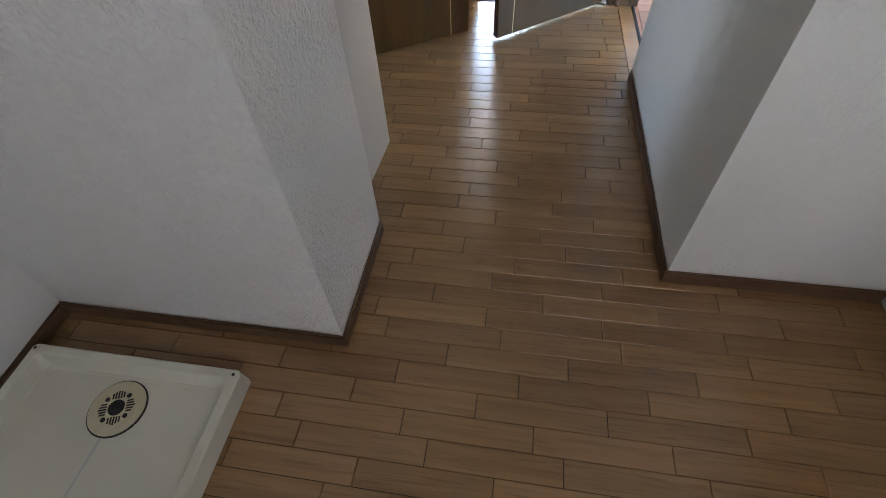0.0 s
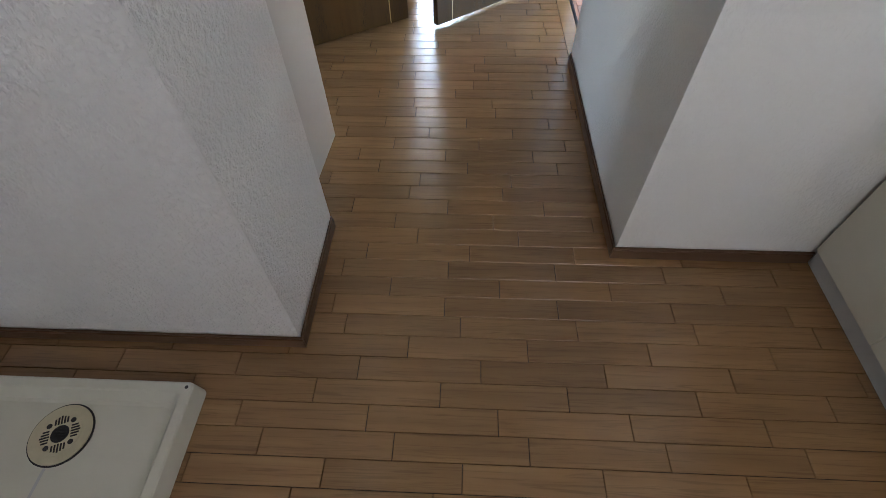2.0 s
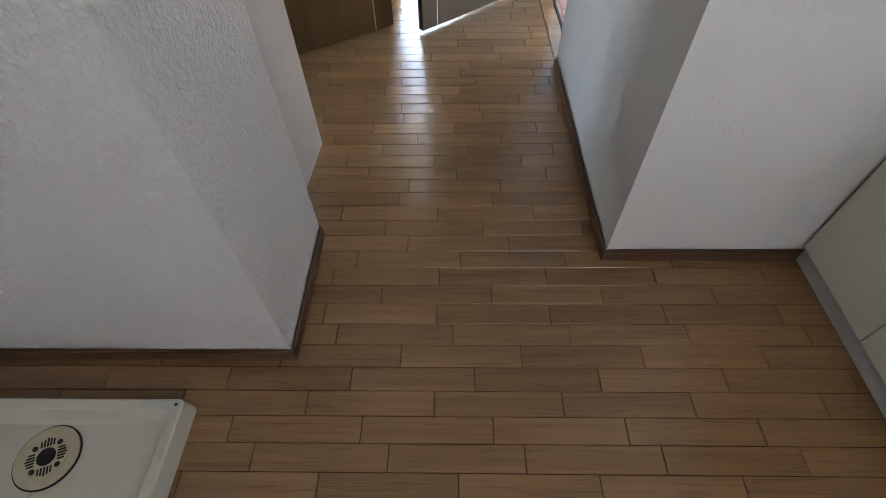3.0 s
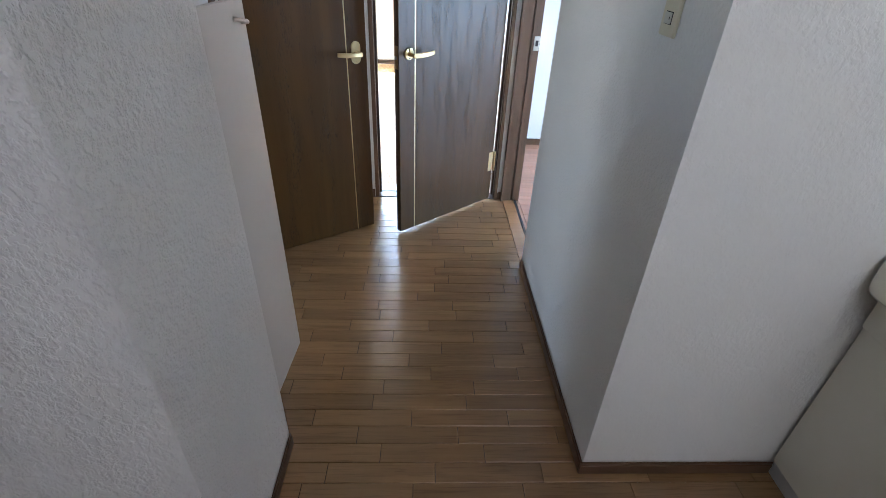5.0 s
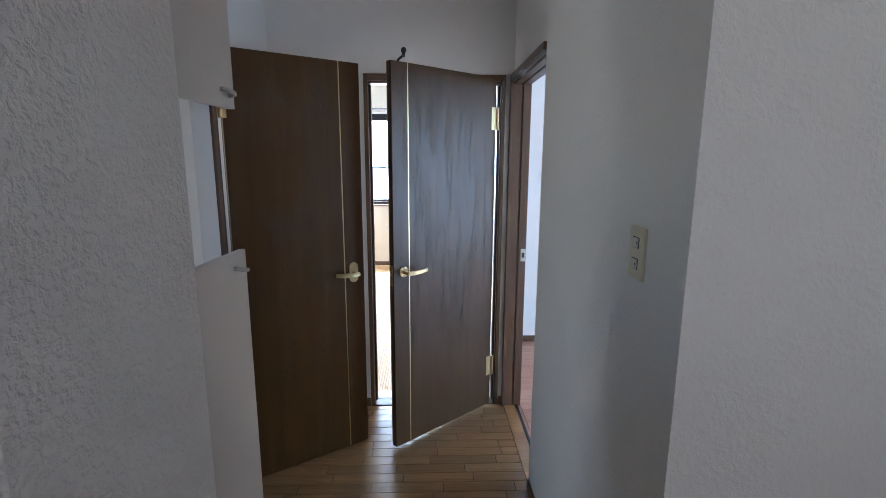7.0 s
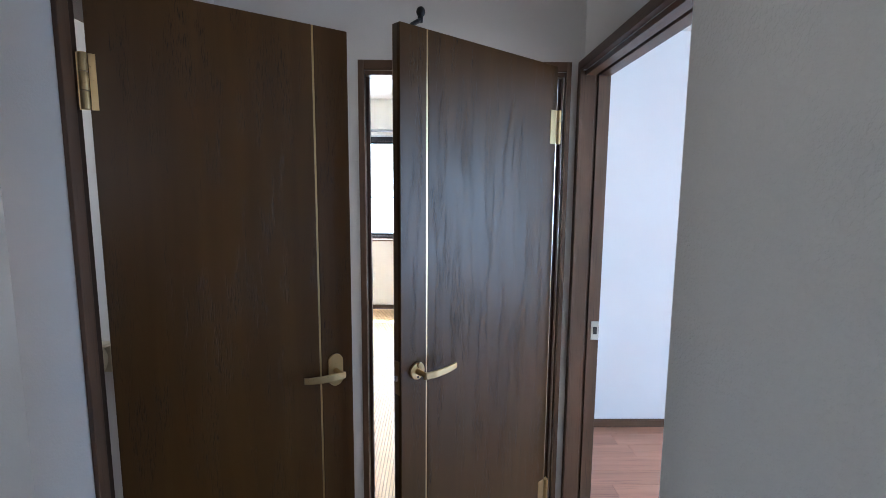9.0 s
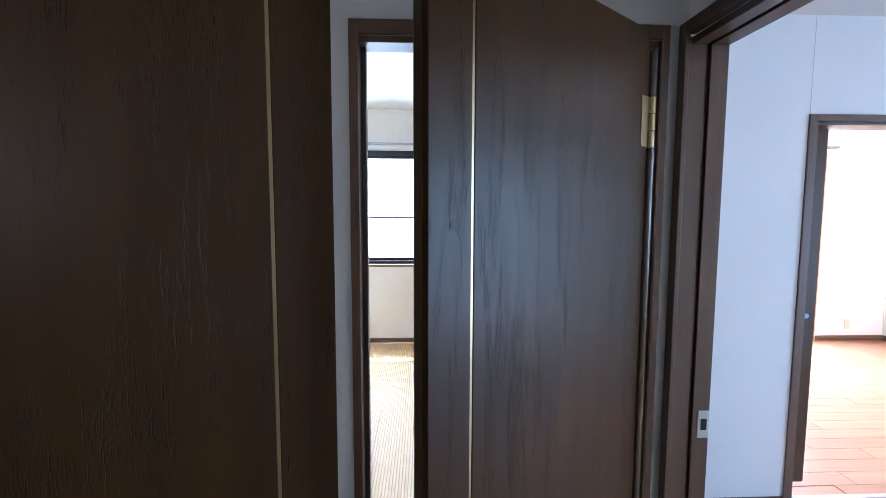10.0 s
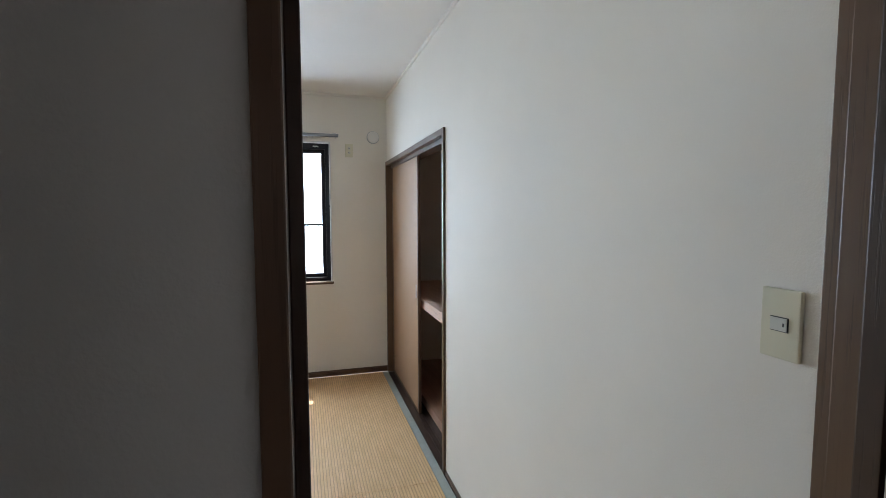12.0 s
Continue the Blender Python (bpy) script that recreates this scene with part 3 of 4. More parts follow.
ANG_R = 39.5
uR = Vector((-math.cos(radians(ANG_R)), -math.sin(radians(ANG_R))))
FREE_R = Vector((-0.049, 2.4520))
W_R = 0.721
hR = FREE_R - uR * W_R
door_right = hinged_door("tatami_door", pose(hR.x, hR.y, 0, 0, 0, ANG_R), W_R, 1, "dark brown oak flush door standing half open, brass inlay and lever", "round", DOOR_BACK)
bm = tube(bmesh.new(), [(-W_R + 0.060, 0.028, 1.984), (-W_R + 0.066, 0.032, 1.994), (-W_R + 0.095, 0.05, 2.012), (-W_R + 0.118, 0.06, 2.026)], 0.0065, 10)
stop = part("bumper_arm", bm, BLACK, door_right, "black rod with a rubber ball", True)
bm = bmesh.new()
bmesh.ops.create_uvsphere(bm, u_segments=20, v_segments=12, radius=0.0135, matrix=pose(-W_R + 0.122, 0.062, 2.05) @ Matrix.Diagonal((1, 1, 1.15, 1)))
tube(bm, [(-W_R + 0.118, 0.06, 2.02), (-W_R + 0.122, 0.062, 2.048)], 0.008, 12)
part("bumper", bm, BLACK, stop, "", True)

# ---- windows ----


def sash_window(name, x0, x1, z0, z1, y, label, bar, sill_mat, depth=0.15):
    """A two-leaf sliding window in a wall whose room face is at y; the leaves run at its outer half."""
    w = base(name, pose(0, 0, 0), label, "window", "structure")
    f = 0.035
    yo, yi = y + depth - 0.02, y + 0.055
    part("window_frame", boxes((x0, yi, z0, x0 + f, yo, z1), (x1 - f, yi, z0, x1, yo, z1), (x0 + f, yi, z0, x1 - f, yo, z0 + f), (x0 + f, yi, z1 - f * 1.5, x1 - f, yo, z1), bevel=0.002, segments=1), SASH, w, "dark aluminium window frame")
    mid = (x0 + x1) / 2
    for k, (a, b_) in enumerate(((x0 + f, mid + 0.02), (mid - 0.02, x1 - f))):
        ys = yi + 0.012 + 0.028 * k
        t = 0.034
        s = part("sash", boxes((a, ys, z0 + f, a + t, ys + 0.024, z1 - f * 1.5), (b_ - t, ys, z0 + f, b_, ys + 0.024, z1 - f * 1.5), (a + t, ys, z0 + f, b_ - t, ys + 0.024, z0 + f + t), (a + t, ys, z1 - f * 1.5 - t, b_ - t, ys + 0.024, z1 - f * 1.5), bevel=0.0015, segments=1), SASH, w)
        if bar:
            part("glazing_bar", boxes((a + t, ys + 0.002, bar - 0.009, b_ - t, ys + 0.022, bar + 0.009), bevel=0.001, segments=1), SASH, s)
        p = part("pane", boxes((a + t, ys + 0.010, z0 + f + t, b_ - t, ys + 0.014, z1 - f * 1.5 - t)), GLASS, s)
        p.visible_shadow = False
    part("window_sill", boxes((x0 - 0.02, y - 0.018, z0 - 0.022, x1 + 0.02, yi, z0), bevel=0.003), sill_mat, w)
    lin = 0.012
    part("lining", boxes((x0 - lin, y - 0.004, z0, x0, yi, z1), (x1, y - 0.004, z0, x1 + lin, yi, z1), (x0 - lin, y - 0.004, z1, x1 + lin, yi, z1 + lin), bevel=0.001, segments=1), PANEL_WHITE, w)
    return w


sash_window("window_1", -1.69, 0.045, 0.896, 2.163, TAT_Y, "dark aluminium sliding window with bright white panes", 1.42, TRIM_X)
sash_window("window_2", 2.815, 4.38, 0.01, 2.13, SEC_Y, "dark aluminium balcony window with bright panes", 1.2, TRIM_X, 0.12)
# window_3 is unseen, added as the opening for the washroom's fill lamp
sash_window("window_3", 0.26, 1.64, 1.445, 2.255, -1.87, "plain unseen window added for the washroom fill", 0, PANEL_WHITE, 0.12)
part('maker_plate', boxes((-0.096, TAT_Y + 0.053, 2.129, -0.046, TAT_Y + 0.055, 2.141)), KEY, bpy.data.objects['window_1'], 'small pale plate on the frame')
w2 = bpy.data.objects["window_2"]
part("pine_casing", boxes((4.395, SEC_Y - 0.015, 0, 4.53, SEC_Y, 2.16), (2.66, SEC_Y - 0.015, 0, 2.795, SEC_Y, 2.16), bevel=0.002), PINE, w2, "honey coloured pine casing")


def curtain_rail(name, x0, x1, y, z):
    r = base(name, pose(0, 0, 0), "grey metal curtain rail above a window", "curtain rail")
    part("rail", boxes((x0, y - 0.055, z - 0.012, x1, y - 0.035, z + 0.010), (x0, y - 0.095, z - 0.012, x1, y - 0.075, z + 0.010), bevel=0.003), RAIL_GREY, r)
    for x in (x0 + 0.02, (x0 + x1) / 2, x1 - 0.05):
        part("bracket", boxes((x, y - 0.10, z + 0.010, x + 0.025, y, z + 0.016), bevel=0.001), STEEL, r)
    for k in range(8):
        part("runner", tube(bmesh.new(), [(x1 - 0.02 - 0.05 * k, y - 0.045, z - 0.011), (x1 - 0.02 - 0.05 * k, y - 0.045, z - 0.024)], 0.005, 8), PANEL_WHITE, r)
    return r


curtain_rail("curtain_rail", -1.78, 0.124, TAT_Y, 2.222)
curtain_rail("curtain_rail", 2.66, 4.60, SEC_Y, 2.22)

# ---- tatami room ----


def tatami_mat(x0, y0, x1, y1):
    """A mat whose woven ribs run along y."""
    n = int((x1 - x0) / 0.0175)
    step = (x1 - x0) / n
    prof = []
    for k in range(n):
        a = x0 + k * step
        prof += [(a, -0.0032), (a + step * 0.13, -0.0007), (a + step * 0.5, 0.0), (a + step * 0.87, -0.0007)]
    prof.append((x1, -0.0032))
    bm = bmesh.new()
    rows = [[bm.verts.new((x, y, z)) for x, z in prof] for y in (y0 + 0.004, y1 - 0.004)]
    for i in range(len(prof) - 1):
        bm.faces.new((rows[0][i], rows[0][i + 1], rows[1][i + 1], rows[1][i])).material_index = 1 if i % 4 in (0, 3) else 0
    box(bm, x0, y0 + 0.005, -0.03, x1, y1 - 0.005, -0.004)
    return bm


xs = (-2.24, -1.29, -0.371, 0.506)
ys = (3.11, 5.062, TAT_Y - 0.012)
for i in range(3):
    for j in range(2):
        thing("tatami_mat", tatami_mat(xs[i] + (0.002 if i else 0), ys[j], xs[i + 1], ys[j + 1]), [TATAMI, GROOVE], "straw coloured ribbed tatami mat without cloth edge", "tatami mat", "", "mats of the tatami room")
thing("border_strip", boxes((0.508, 3.11, -0.03, 0.558, TAT_Y - 0.012, -0.001), bevel=0.001), BORDER, "grey green wooden strip beside the tatami mats", "trim", "structure")


def closet():
    c = base("closet", pose(0, 0, 0), "built-in closet with brown frame, one half open, one shelf", "closet", "structure")
    x = TAT_X
    part("frame_post", boxes((x - 0.014, 5.118, 0, x + 0.125, 5.147, 2.005), bevel=0.002), TRIM, c)
    part("frame_post", boxes((x - 0.014, TAT_Y - 0.04, 0, x + 0.125, TAT_Y, 2.005), bevel=0.002), TRIM, c)
    part("frame_head", boxes((x - 0.014, 5.147, 1.968, x + 0.02, TAT_Y - 0.04, 2.005), (x + 0.03, 5.147, 1.943, x + 0.125, TAT_Y - 0.04, 1.978), bevel=0.002), TRIM_Y, c)
    part("floor_track", boxes((x - 0.012, 5.147, -0.03, x + 0.026, TAT_Y - 0.04, 0.003), (x + 0.034, 5.147, -0.03, x + 0.064, TAT_Y - 0.04, 0.003), (x + 0.072, 5.147, -0.03, x + 0.12, TAT_Y - 0.04, 0.003), (x + 0.026, 5.147, -0.03, x + 0.072, TAT_Y - 0.04, -0.003)), JAMB, c, "dark grooved sill")
    part("closet_floor", boxes((x + 0.12, 5.145, 0.0, 1.35, TAT_Y, 0.07)), CLOSET, c)
    part("shelf", boxes((x + 0.14, 5.145, 0.84, 1.33, TAT_Y, 0.865), bevel=0.001), SHELF, c)
    part("shelf_edge", boxes((x + 0.078, 5.149, 0.81, x + 0.14, TAT_Y - 0.002, 0.882), bevel=0.005), SHELF, c, "thick rounded pale shelf edge")
    part("back_panel", boxes((1.33, 5.145, 0.07, 1.35, TAT_Y, 1.978)), CLOSET, c)
    part("cleat", boxes((1.315, 5.145, 0.882, 1.33, TAT_Y, 0.95), (1.315, 5.145, 0.07, 1.33, TAT_Y, 0.15)), TRIM_Y, c)
    return c


closet()


def closet_door(x, y0, y1):
    d = base("closet_sliding_door", pose(x, y0, 0.004), "brown paper closet sliding door in a dark frame", "sliding door", "", "closet sliding doors")
    w, h = y1 - y0, 1.955
    part("stile", boxes((0, 0, 0, 0.022, 0.022, h), bevel=0.002), TRIM, d)
    part("stile", boxes((0, w - 0.022, 0, 0.022, w, h), bevel=0.002), TRIM, d)
    part("rail", boxes((0, 0.022, 0, 0.022, w - 0.022, 0.016), bevel=0.001), TRIM_Y, d)
    part("rail", boxes((0, 0.022, h - 0.016, 0.022, w - 0.022, h), bevel=0.001), TRIM_Y, d)
    part("panel", boxes((0.004, 0.022, 0.016, 0.018, w - 0.022, h - 0.016)), FUSUMA, d)
    bm = boxes((0.001, 0.060, 0.88, 0.006, 0.082, 0.98), bevel=0.002)
    part("finger_pull", bm, STEEL, d, "small oblong metal pull")
    return d


closet_door(TAT_X + 0.040, 5.962, 6.986)


def wall_vent():
    v = base("wall_vent", pose(0.444, TAT_Y, 2.227), "round white plastic wall vent cover", "vent")
    part("rim", disc(bmesh.new(), (0, -0.006, 0), 0.058, 0.012, "y", 40, 0.003), PLINTH_GREY, v, "", True)
    part("cap", disc(bmesh.new(), (0, -0.020, 0), 0.053, 0.012, "y", 40, 0.005), VENT, v, "", True)
    return v


wall_vent()


def outlet(name, m, label):
    o = base(name, m, label, "outlet")
    part("plate", boxes((-0.035, -0.008, -0.06, 0.035, 0, 0.06), bevel=0.003), SWITCH, o)
    for z in (0.02, -0.02):
        s = part("socket", boxes((-0.012, -0.0095, z - 0.011, 0.012, -0.008, z + 0.011), bevel=0.0006, segments=1), KEY, o)
        part("slot", boxes((-0.006, -0.0102, z - 0.004, -0.004, -0.0095, z + 0.004), (0.004, -0.0102, z - 0.005, 0.006, -0.0095, z + 0.005)), DARK, s)
    return o


outlet("wall_outlet", pose(0.224, TAT_Y, 2.10), "cream plastic wall outlet high beside the window")
outlet("wall_outlet", pose(4.93, SEC_Y, 0.19), "cream plastic wall outlet low on the wall")


def switch(name, m, keys, label):
    s = base(name, m, label, "light switch")
    part("plate", boxes((-0.035, -0.009, -0.06, 0.035, 0, 0.06), bevel=0.004, segments=3), SWITCH, s)
    for z in keys:
        k = part("rocker_frame", boxes((-0.016, -0.0102, z - 0.0125, 0.016, -0.009, z + 0.0125), bevel=0.0005, segments=1), DARK, s, "dark gap round the key")
        part("rocker", boxes((-0.0145, -0.0125, z - 0.011, 0.0145, -0.0102, z + 0.011), bevel=0.001, segments=2), KEY, k)
        part("pilot_mark", boxes((0.008, -0.0130, z - 0.003, 0.0105, -0.0125, z + 0.003)), DARK, k)
    return s


switch("light_switch", pose(RIGHT_X, 1.183, 1.325, 0, 0, -90), (0.024, -0.024), "cream plastic double light switch on the hall wall")
switch("light_switch", pose(TAT_X, 3.145, 1.343, 0, 0, -90), (0.0,), "cream plastic single light switch beside the door frame")


def cove(name, *rows):
    return thing(name, boxes(*rows, bevel=0.003), WALL_TATAMI, "thin pale ceiling moulding", "trim", "structure")


cove("trim_ceiling", (-2.25, TAT_Y - 0.014, TATAMI_TOP - 0.022, TAT_X, TAT_Y, TATAMI_TOP), (TAT_X - 0.014, ROOM_Y, TATAMI_TOP - 0.022, TAT_X, TAT_Y - 0.014, TATAMI_TOP))

# ---- hall and washroom things ----


def pull_handle(parent, m):
    """A small steel cup pull, standing on the face y = 0 towards -y."""
    bm = tube(bmesh.new(), [(-0.022, 0, 0.004), (-0.021, -0.012, 0.003), (-0.012, -0.021, -0.001), (0.0, -0.024, -0.003), (0.012, -0.021, -0.005), (0.021, -0.012, -0.007), (0.022, 0, -0.008)], [0.006, 0.005, 0.0055, 0.006, 0.0055, 0.005, 0.006], 12, 0.8)
    h = part("handle", bm, STEEL, parent, "small steel bow handle", True)
    h.matrix_basis = m
    return h


def shoe_cabinet(name, z0, z1, handle_z, label):
    c = base(name, pose(0, 0, 0), label, "cabinet")
    x0, x1, y0, y1 = -1.40, STUB_X - 0.09, 0.73, STUB_Y1 - 0.022
    t = 0.018
    part("body", boxes((x0, y0, z0, x1, y0 + 0.006, z1), (x0, y0 + 0.006, z0, x0 + t, y1, z1), (x1 - t, y0 + 0.006, z0, x1, y1, z1), (x0 + t, y0 + 0.006, z0, x1 - t, y1, z0 + t), (x0 + t, y0 + 0.006, z1 - t, x1 - t, y1, z1)), PANEL_WHITE, c)
    zs = [z0 + (z1 - z0) * k / 4 for k in (1, 2, 3)]
    for z in zs:
        part("shelf", boxes((x0 + t, y0 + 0.006, z, x1 - t, y1 - 0.02, z + t)), PANEL_WHITE, c)
    part("door", boxes((x0, y1, z0, x0 + 0.50, y1 + 0.018, z1), bevel=0.001, segments=1), PANEL_WHITE, c, "closed white door")
    leaf = part("door", boxes((0, -0.018, z0, 0.386, 0, z1), bevel=0.001, segments=1), PANEL_WHITE, c, "white door swung wide open")
    leaf.matrix_basis = pose(-0.436, STUB_Y1 + 0.004, 0, 0, 0, 86.6)
    pull_handle(leaf, pose(0.386 - 0.05, -0.018, handle_z))
    return c


shoe_cabinet("shoe_cabinet", 0.08, 1.281, 1.235, "white low shoe cabinet built into the entrance, door open")
shoe_cabinet("wall_cabinet", 1.660, 2.44, 1.699, "white wall cabinet above the shoe cabinet, door open")


def washing_machine_pan():
    x0, x1, y0, y1, h = -1.230, -0.587, -0.143, 0.482, 0.064
    p = base("washing_machine_pan", pose(x0, y0, 0), "cream plastic washing machine drain pan on the floor", "drain pan")
    w, d = x1 - x0, y1 - y0

    def loop(bm, inset, z, r):
        pts = []
        for cx, cy, a0 in ((w - inset - r, d - inset - r, 0), (inset + r, d - inset - r, 90), (inset + r, inset + r, 180), (w - inset - r, inset + r, 270)):
            for k in range(6):
                a = radians(a0 + 18 * k)
                pts.append(bm.verts.new((cx + r * math.cos(a), cy + r * math.sin(a), z)))
        return pts
    bm = bmesh.new()
    ls = [loop(bm, i, z, r) for i, z, r in ((-0.006, 0.0, 0.018), (0.0, h - 0.004, 0.016), (0.004, h, 0.014), (0.026, h, 0.014), (0.030, h - 0.003, 0.014), (0.045, 0.026, 0.03), (0.055, 0.022, 0.03))]
    for a, b_ in zip(ls, ls[1:]):
        for k in range(len(a)):
            bm.faces.new((a[k], a[(k + 1) % len(a)], b_[(k + 1) % len(a)], b_[k]))
    bm.faces.new(ls[-1])
    bm.faces.new(ls[0][::-1])
    part("tray", bm, PAN, p)
    for x, y in ((0.016, 0.016), (w - 0.016, 0.016), (0.016, d - 0.016), (w - 0.016, d - 0.016)):
        b_ = part("screw_boss", disc(bmesh.new(), (x, y, h + 0.0012), 0.010, 0.003, "z", 20, 0.001), PAN, p)
        part("screw_hole", disc(bmesh.new(), (x, y, h + 0.0030), 0.0045, 0.0014, "z", 14), DARK, b_)
    cx, cy = -0.902 - x0, 0.347 - y0
    gap = part("drain_gap", disc(bmesh.new(), (cx, cy, 0.0232), 0.079, 0.0024, "z", 48), DARK, p, "dark ring gap")
    cover = part("drain_cover", disc(bmesh.new(), (cx, cy, 0.0262), 0.075, 0.004, "z", 48, 0.001), DRAIN_CREAM, p, "yellowed round drain grate")
    part("grate_step", disc(bmesh.new(), (cx, cy, 0.0288), 0.052, 0.0014, "z", 40), DRAIN_CREAM, cover)
    part("hub_hole", disc(bmesh.new(), (cx, cy, 0.0300), 0.022, 0.0012, "z", 28), DARK, cover)
    for k in range(5):
        part("hub_bar", boxes((cx - 0.017 + 0.002, cy - 0.0155 + k * 0.007, 0.0306, cx + 0.015, cy - 0.0135 + k * 0.007, 0.0314)), BLACK, cover)
    for quarter in range(4):
        for k in range(-2, 3):
            ln = 0.0115 - abs(k) * 0.0017
            bm = boxes((-0.0022, -ln, -0.0006, 0.0022, ln, 0.0006), bevel=0.0005, segments=1)
            s = part("slot", bm, DARK, cover)
            s.matrix_basis = pose(cx, cy, 0.0300, 0, 0, quarter * 90 + 20) @ pose(k * 0.0072, 0.0365 - abs(k) * 0.0012, 0)
        s = part("round_hole", disc(bmesh.new(), (0, 0, 0), 0.0066, 0.0012, "z", 14), DARK, cover)
        s.matrix_basis = pose(cx, cy, 0.0300, 0, 0, quarter * 90 + 65) @ pose(0, 0.040, 0)
    bm = bmesh.new()
    vs = [bm.verts.new(q) for q in ((cx - 0.004, cy - 0.080, 0.0222), (cx + 0.004, cy - 0.080, 0.0222), (cx - 0.004, cy - 0.36, 0.0222), (cx - 0.008, cy - 0.36, 0.0222),
                                    (cx - 0.004, cy - 0.080, 0.0226), (cx + 0.004, cy - 0.080, 0.0226), (cx - 0.004, cy - 0.36, 0.0226), (cx - 0.008, cy - 0.36, 0.0226))]
    for f in ((0, 1, 2, 3), (4, 5, 6, 7), (0, 1, 5, 4), (1, 2, 6, 5), (2, 3, 7, 6), (3, 0, 4, 7)):
        bm.faces.new([vs[i] for i in f])
    part("fold_ridge", bm, PLINTH_GREY, p, "raised fold in the tray")
    return p


washing_machine_pan()


def vanity():
    v = base("vanity_unit", pose(0, 0, 0), "cream washbasin vanity unit against the wall", "vanity")
    y0, y1 = -0.05, 0.981
    part("plinth", boxes((1.221, y0 + 0.005, 0, 1.74, y1 - 0.002, 0.068), bevel=0.001, segments=1), PLINTH_GREY, v, "grey recessed plinth")
    part("body", boxes((1.211, y0, 0.068, 1.795, y1, 0.74), bevel=0.001, segments=1), VANITY_CREAM, v)
    for a, b_ in ((0.645, y1 - 0.012), (0.30, 0.641), (y0, 0.296)):
        part("door", boxes((1.199, a, 0.078, 1.2095, b_, 0.635), bevel=0.002), VANITY_CREAM, v)
    part("drawer", boxes((1.189, y0, 0.641, 1.209, y1 - 0.012, 0.735), bevel=0.002), VANITY_CREAM, v)
    bm = boxes((1.132, y0 - 0.01, 0.745, 1.795, y1 - 0.002, 0.86), bevel=0.035, segments=5)
    part("basin", bm, CERAMIC, v, "rounded cream basin rim", True)
    return v


vanity()


def paper_holder():
    h = base("paper_holder", pose(-1.30, HALL_Y, 0.86), "cream plastic toilet paper holder on the wall", "paper holder")
    part("back_plate", boxes((-0.08, -0.02, -0.06, 0.08, 0, 0.06), bevel=0.004), SWITCH, h)
    bm = disc(bmesh.new(), (0, -0.075, 0.0), 0.058, 0.14, "x", 32, 0.01)
    part("cover", bm, SWITCH, h, "", True)
    part("lid", boxes((-0.085, -0.13, 0.050, 0.085, -0.005, 0.062), bevel=0.004), SWITCH, h)
    return h


paper_holder()

# ---- boards of the floors, last ----
ROW = 0.0691
ROW0 = 0.394
rng = random.Random(5)


def plank_mesh(length, width):
    bm = bmesh.new()
    c = 0.0012
    bot = [bm.verts.new((x, y, -0.009)) for x, y in ((0, 0), (length, 0), (length, width), (0, width))]
    mid = [bm.verts.new((x, y, -c)) for x, y in ((0, 0), (length, 0), (length, width), (0, width))]
    top = [bm.verts.new((x, y, 0)) for x, y in ((c, c), (length - c, c), (length - c, width - c), (c, width - c))]
    for lo, hi in ((bot, mid), (mid, top)):
        for k in range(4):
            bm.faces.new((lo[k], lo[(k + 1) % 4], hi[(k + 1) % 4], hi[k]))
    bm.faces.new(top)
    return bm


CUTS = {-3: 0.050, -2: 0.119, -1: -0.057, 0: 0.210, 1: 0.056, 2: 0.166, 3: -0.043, 4: 0.106, 5: 0.057, 6: -0.117, 7: 0.063, 8: 0.132, 9: -0.047,
        10: -0.131, 11: 0.051, 12: 0.250, 13: -0.059, 15: 0.375, 16: 0.164, 17: -0.041, 18: 0.455, 20: -0.121, 21: 0.059}   # where a joint of the row lies
BOARD = 0.343
meshes = {}
count = 0
rest = bmesh.new()


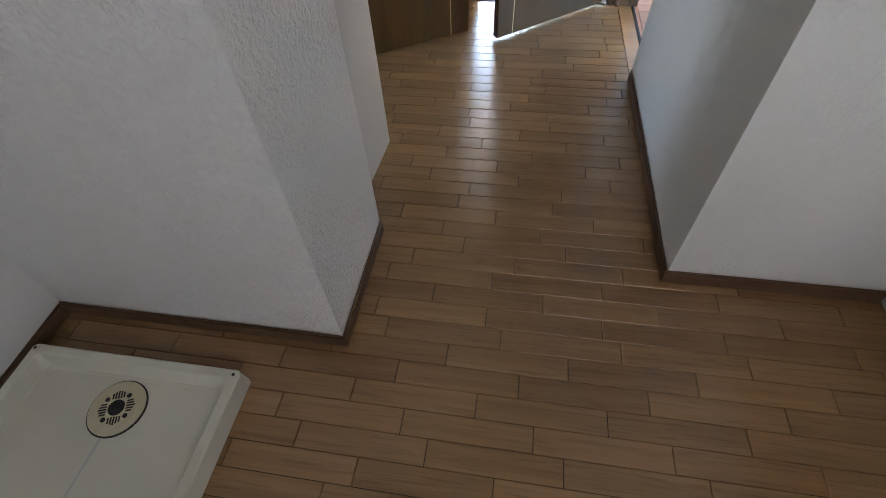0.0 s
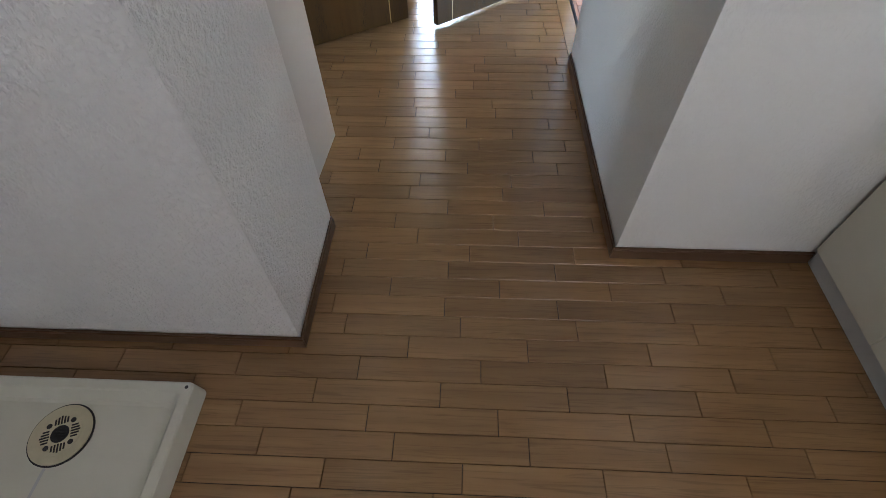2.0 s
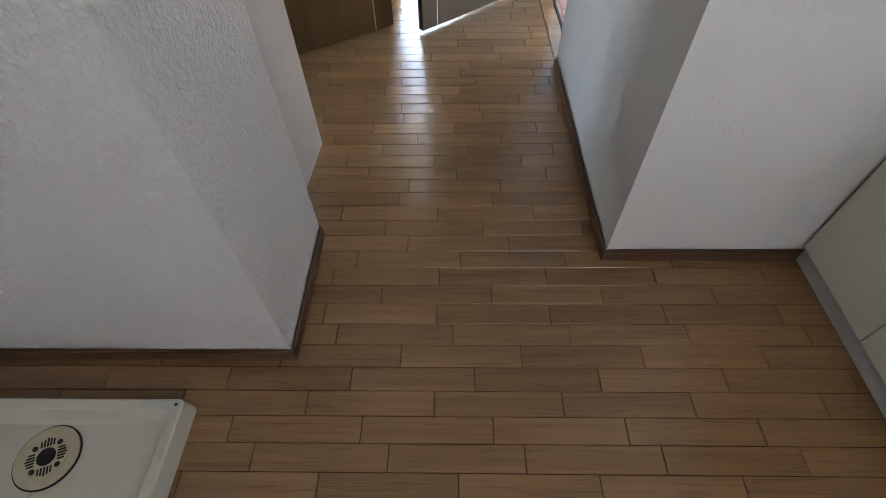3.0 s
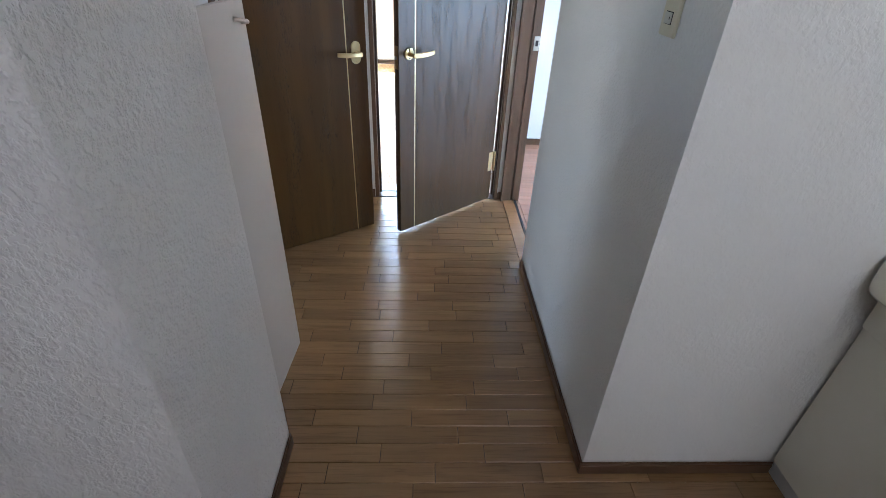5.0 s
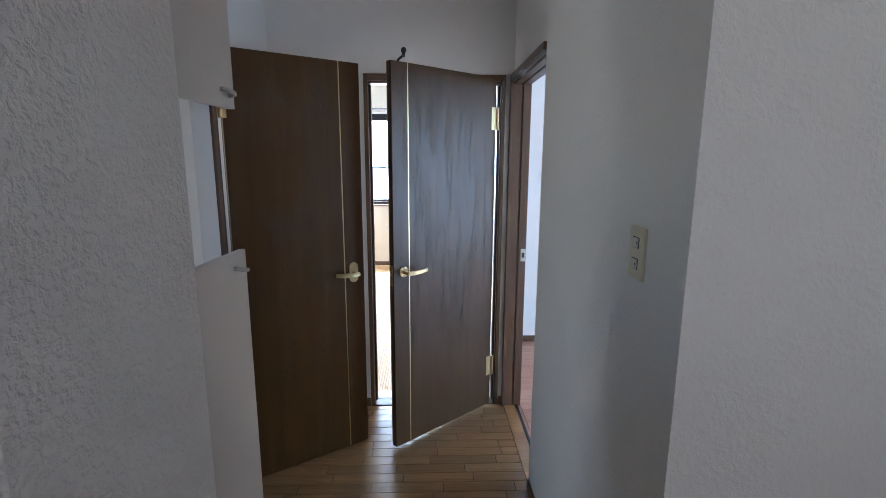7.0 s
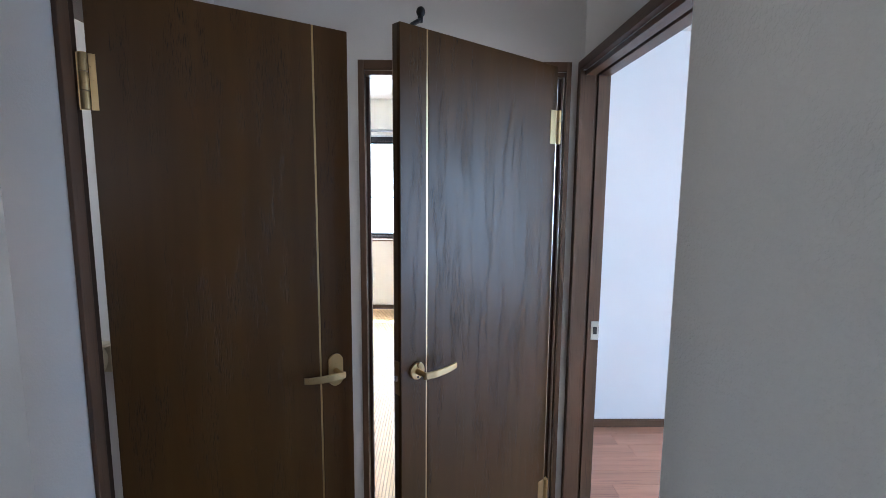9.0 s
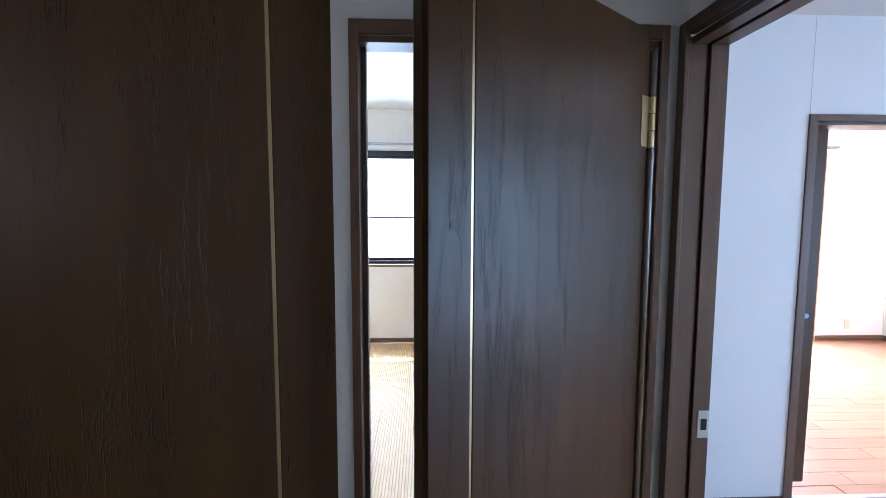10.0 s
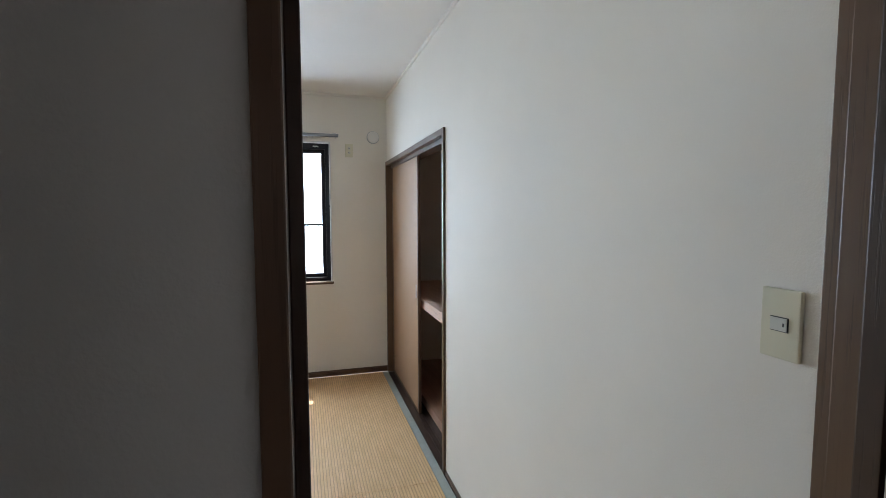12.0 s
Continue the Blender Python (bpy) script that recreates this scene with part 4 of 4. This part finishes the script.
def hall_span(ya, yb):
    """The stretch of x over which the hall's floor lies between ya and yb, running a little under the walls."""
    stretch = [(-9.0, STUB_Y0, -1.31), (STUB_Y0, STUB_Y1, STUB_X - 0.01), (STUB_Y1, 1.99, -0.95), (1.99, 9.0, LEFT_X - 0.01)]
    lo = min(x for a, b_, x in stretch if a < yb and b_ > ya)
    return [(lo, 1.225 if ya < 0.985 else RIGHT_X + 0.003)]


row = -32
while ROW0 + row * ROW < HALL_Y - 0.01:
    y0 = ROW0 + row * ROW
    depth_ = min(ROW, HALL_Y - 0.006 - y0) - 0.0017
    shift = CUTS[row] if row in CUTS else rng.uniform(0, BOARD)
    if depth_ > 0.02:
        for lo, hi in hall_span(y0, y0 + ROW):
            x = lo - ((lo - shift) % BOARD)
            while x < hi:
                a, b_ = max(x, lo), min(x + BOARD, hi) - 0.0017
                if b_ - a > 0.015:
                    near = y0 > -0.10 and count < 300
                    key = (round(b_ - a, 3), round(depth_, 4))
                    if key not in meshes:
                        meshes[key] = mesh_of("plank", plank_mesh(*key), FLOOR_WOOD)
                    if near:
                        o = new("plank", meshes[key])
                        o.parent = floor
                        o.location = (a, y0, rng.uniform(-0.0004, 0.0))
                        count += 1
                    else:
                        rest_v = [v.co for v in meshes[key].vertices]
                        made = [rest.verts.new((p.x + a, p.y + y0, p.z)) for p in rest_v]
                        for f in meshes[key].polygons:
                            rest.faces.new([made[i] for i in f.vertices])
                x += BOARD
    row += 1
o = part("plank_field", rest, FLOOR_WOOD, floor)
tagged(o, kind="stuff")

red_meshes = {}
for r_ in range(46):
    y0 = 1.16 + r_ * 0.13
    if y0 > SEC_Y - 0.14:
        break
    x = LIVING_X + 0.01 - rng.uniform(0, 0.8)
    while x < 5.35:
        a, b_ = max(x, LIVING_X + 0.008), min(x + 0.9, 5.365) - 0.001
        if b_ - a > 0.05 and not (LIV_Y - 0.02 < y0 + 0.065 < LIV_Y + 0.13 and (a < 1.86)):
            key = (round(b_ - a, 3), 0.1290)
            if key not in red_meshes:
                red_meshes[key] = mesh_of("board", plank_mesh(*key), RED_FLOOR)
            o = new("board", red_meshes[key])
            o.parent = living_floor
            o.location = (a, y0, 0.0)
        x += 0.9
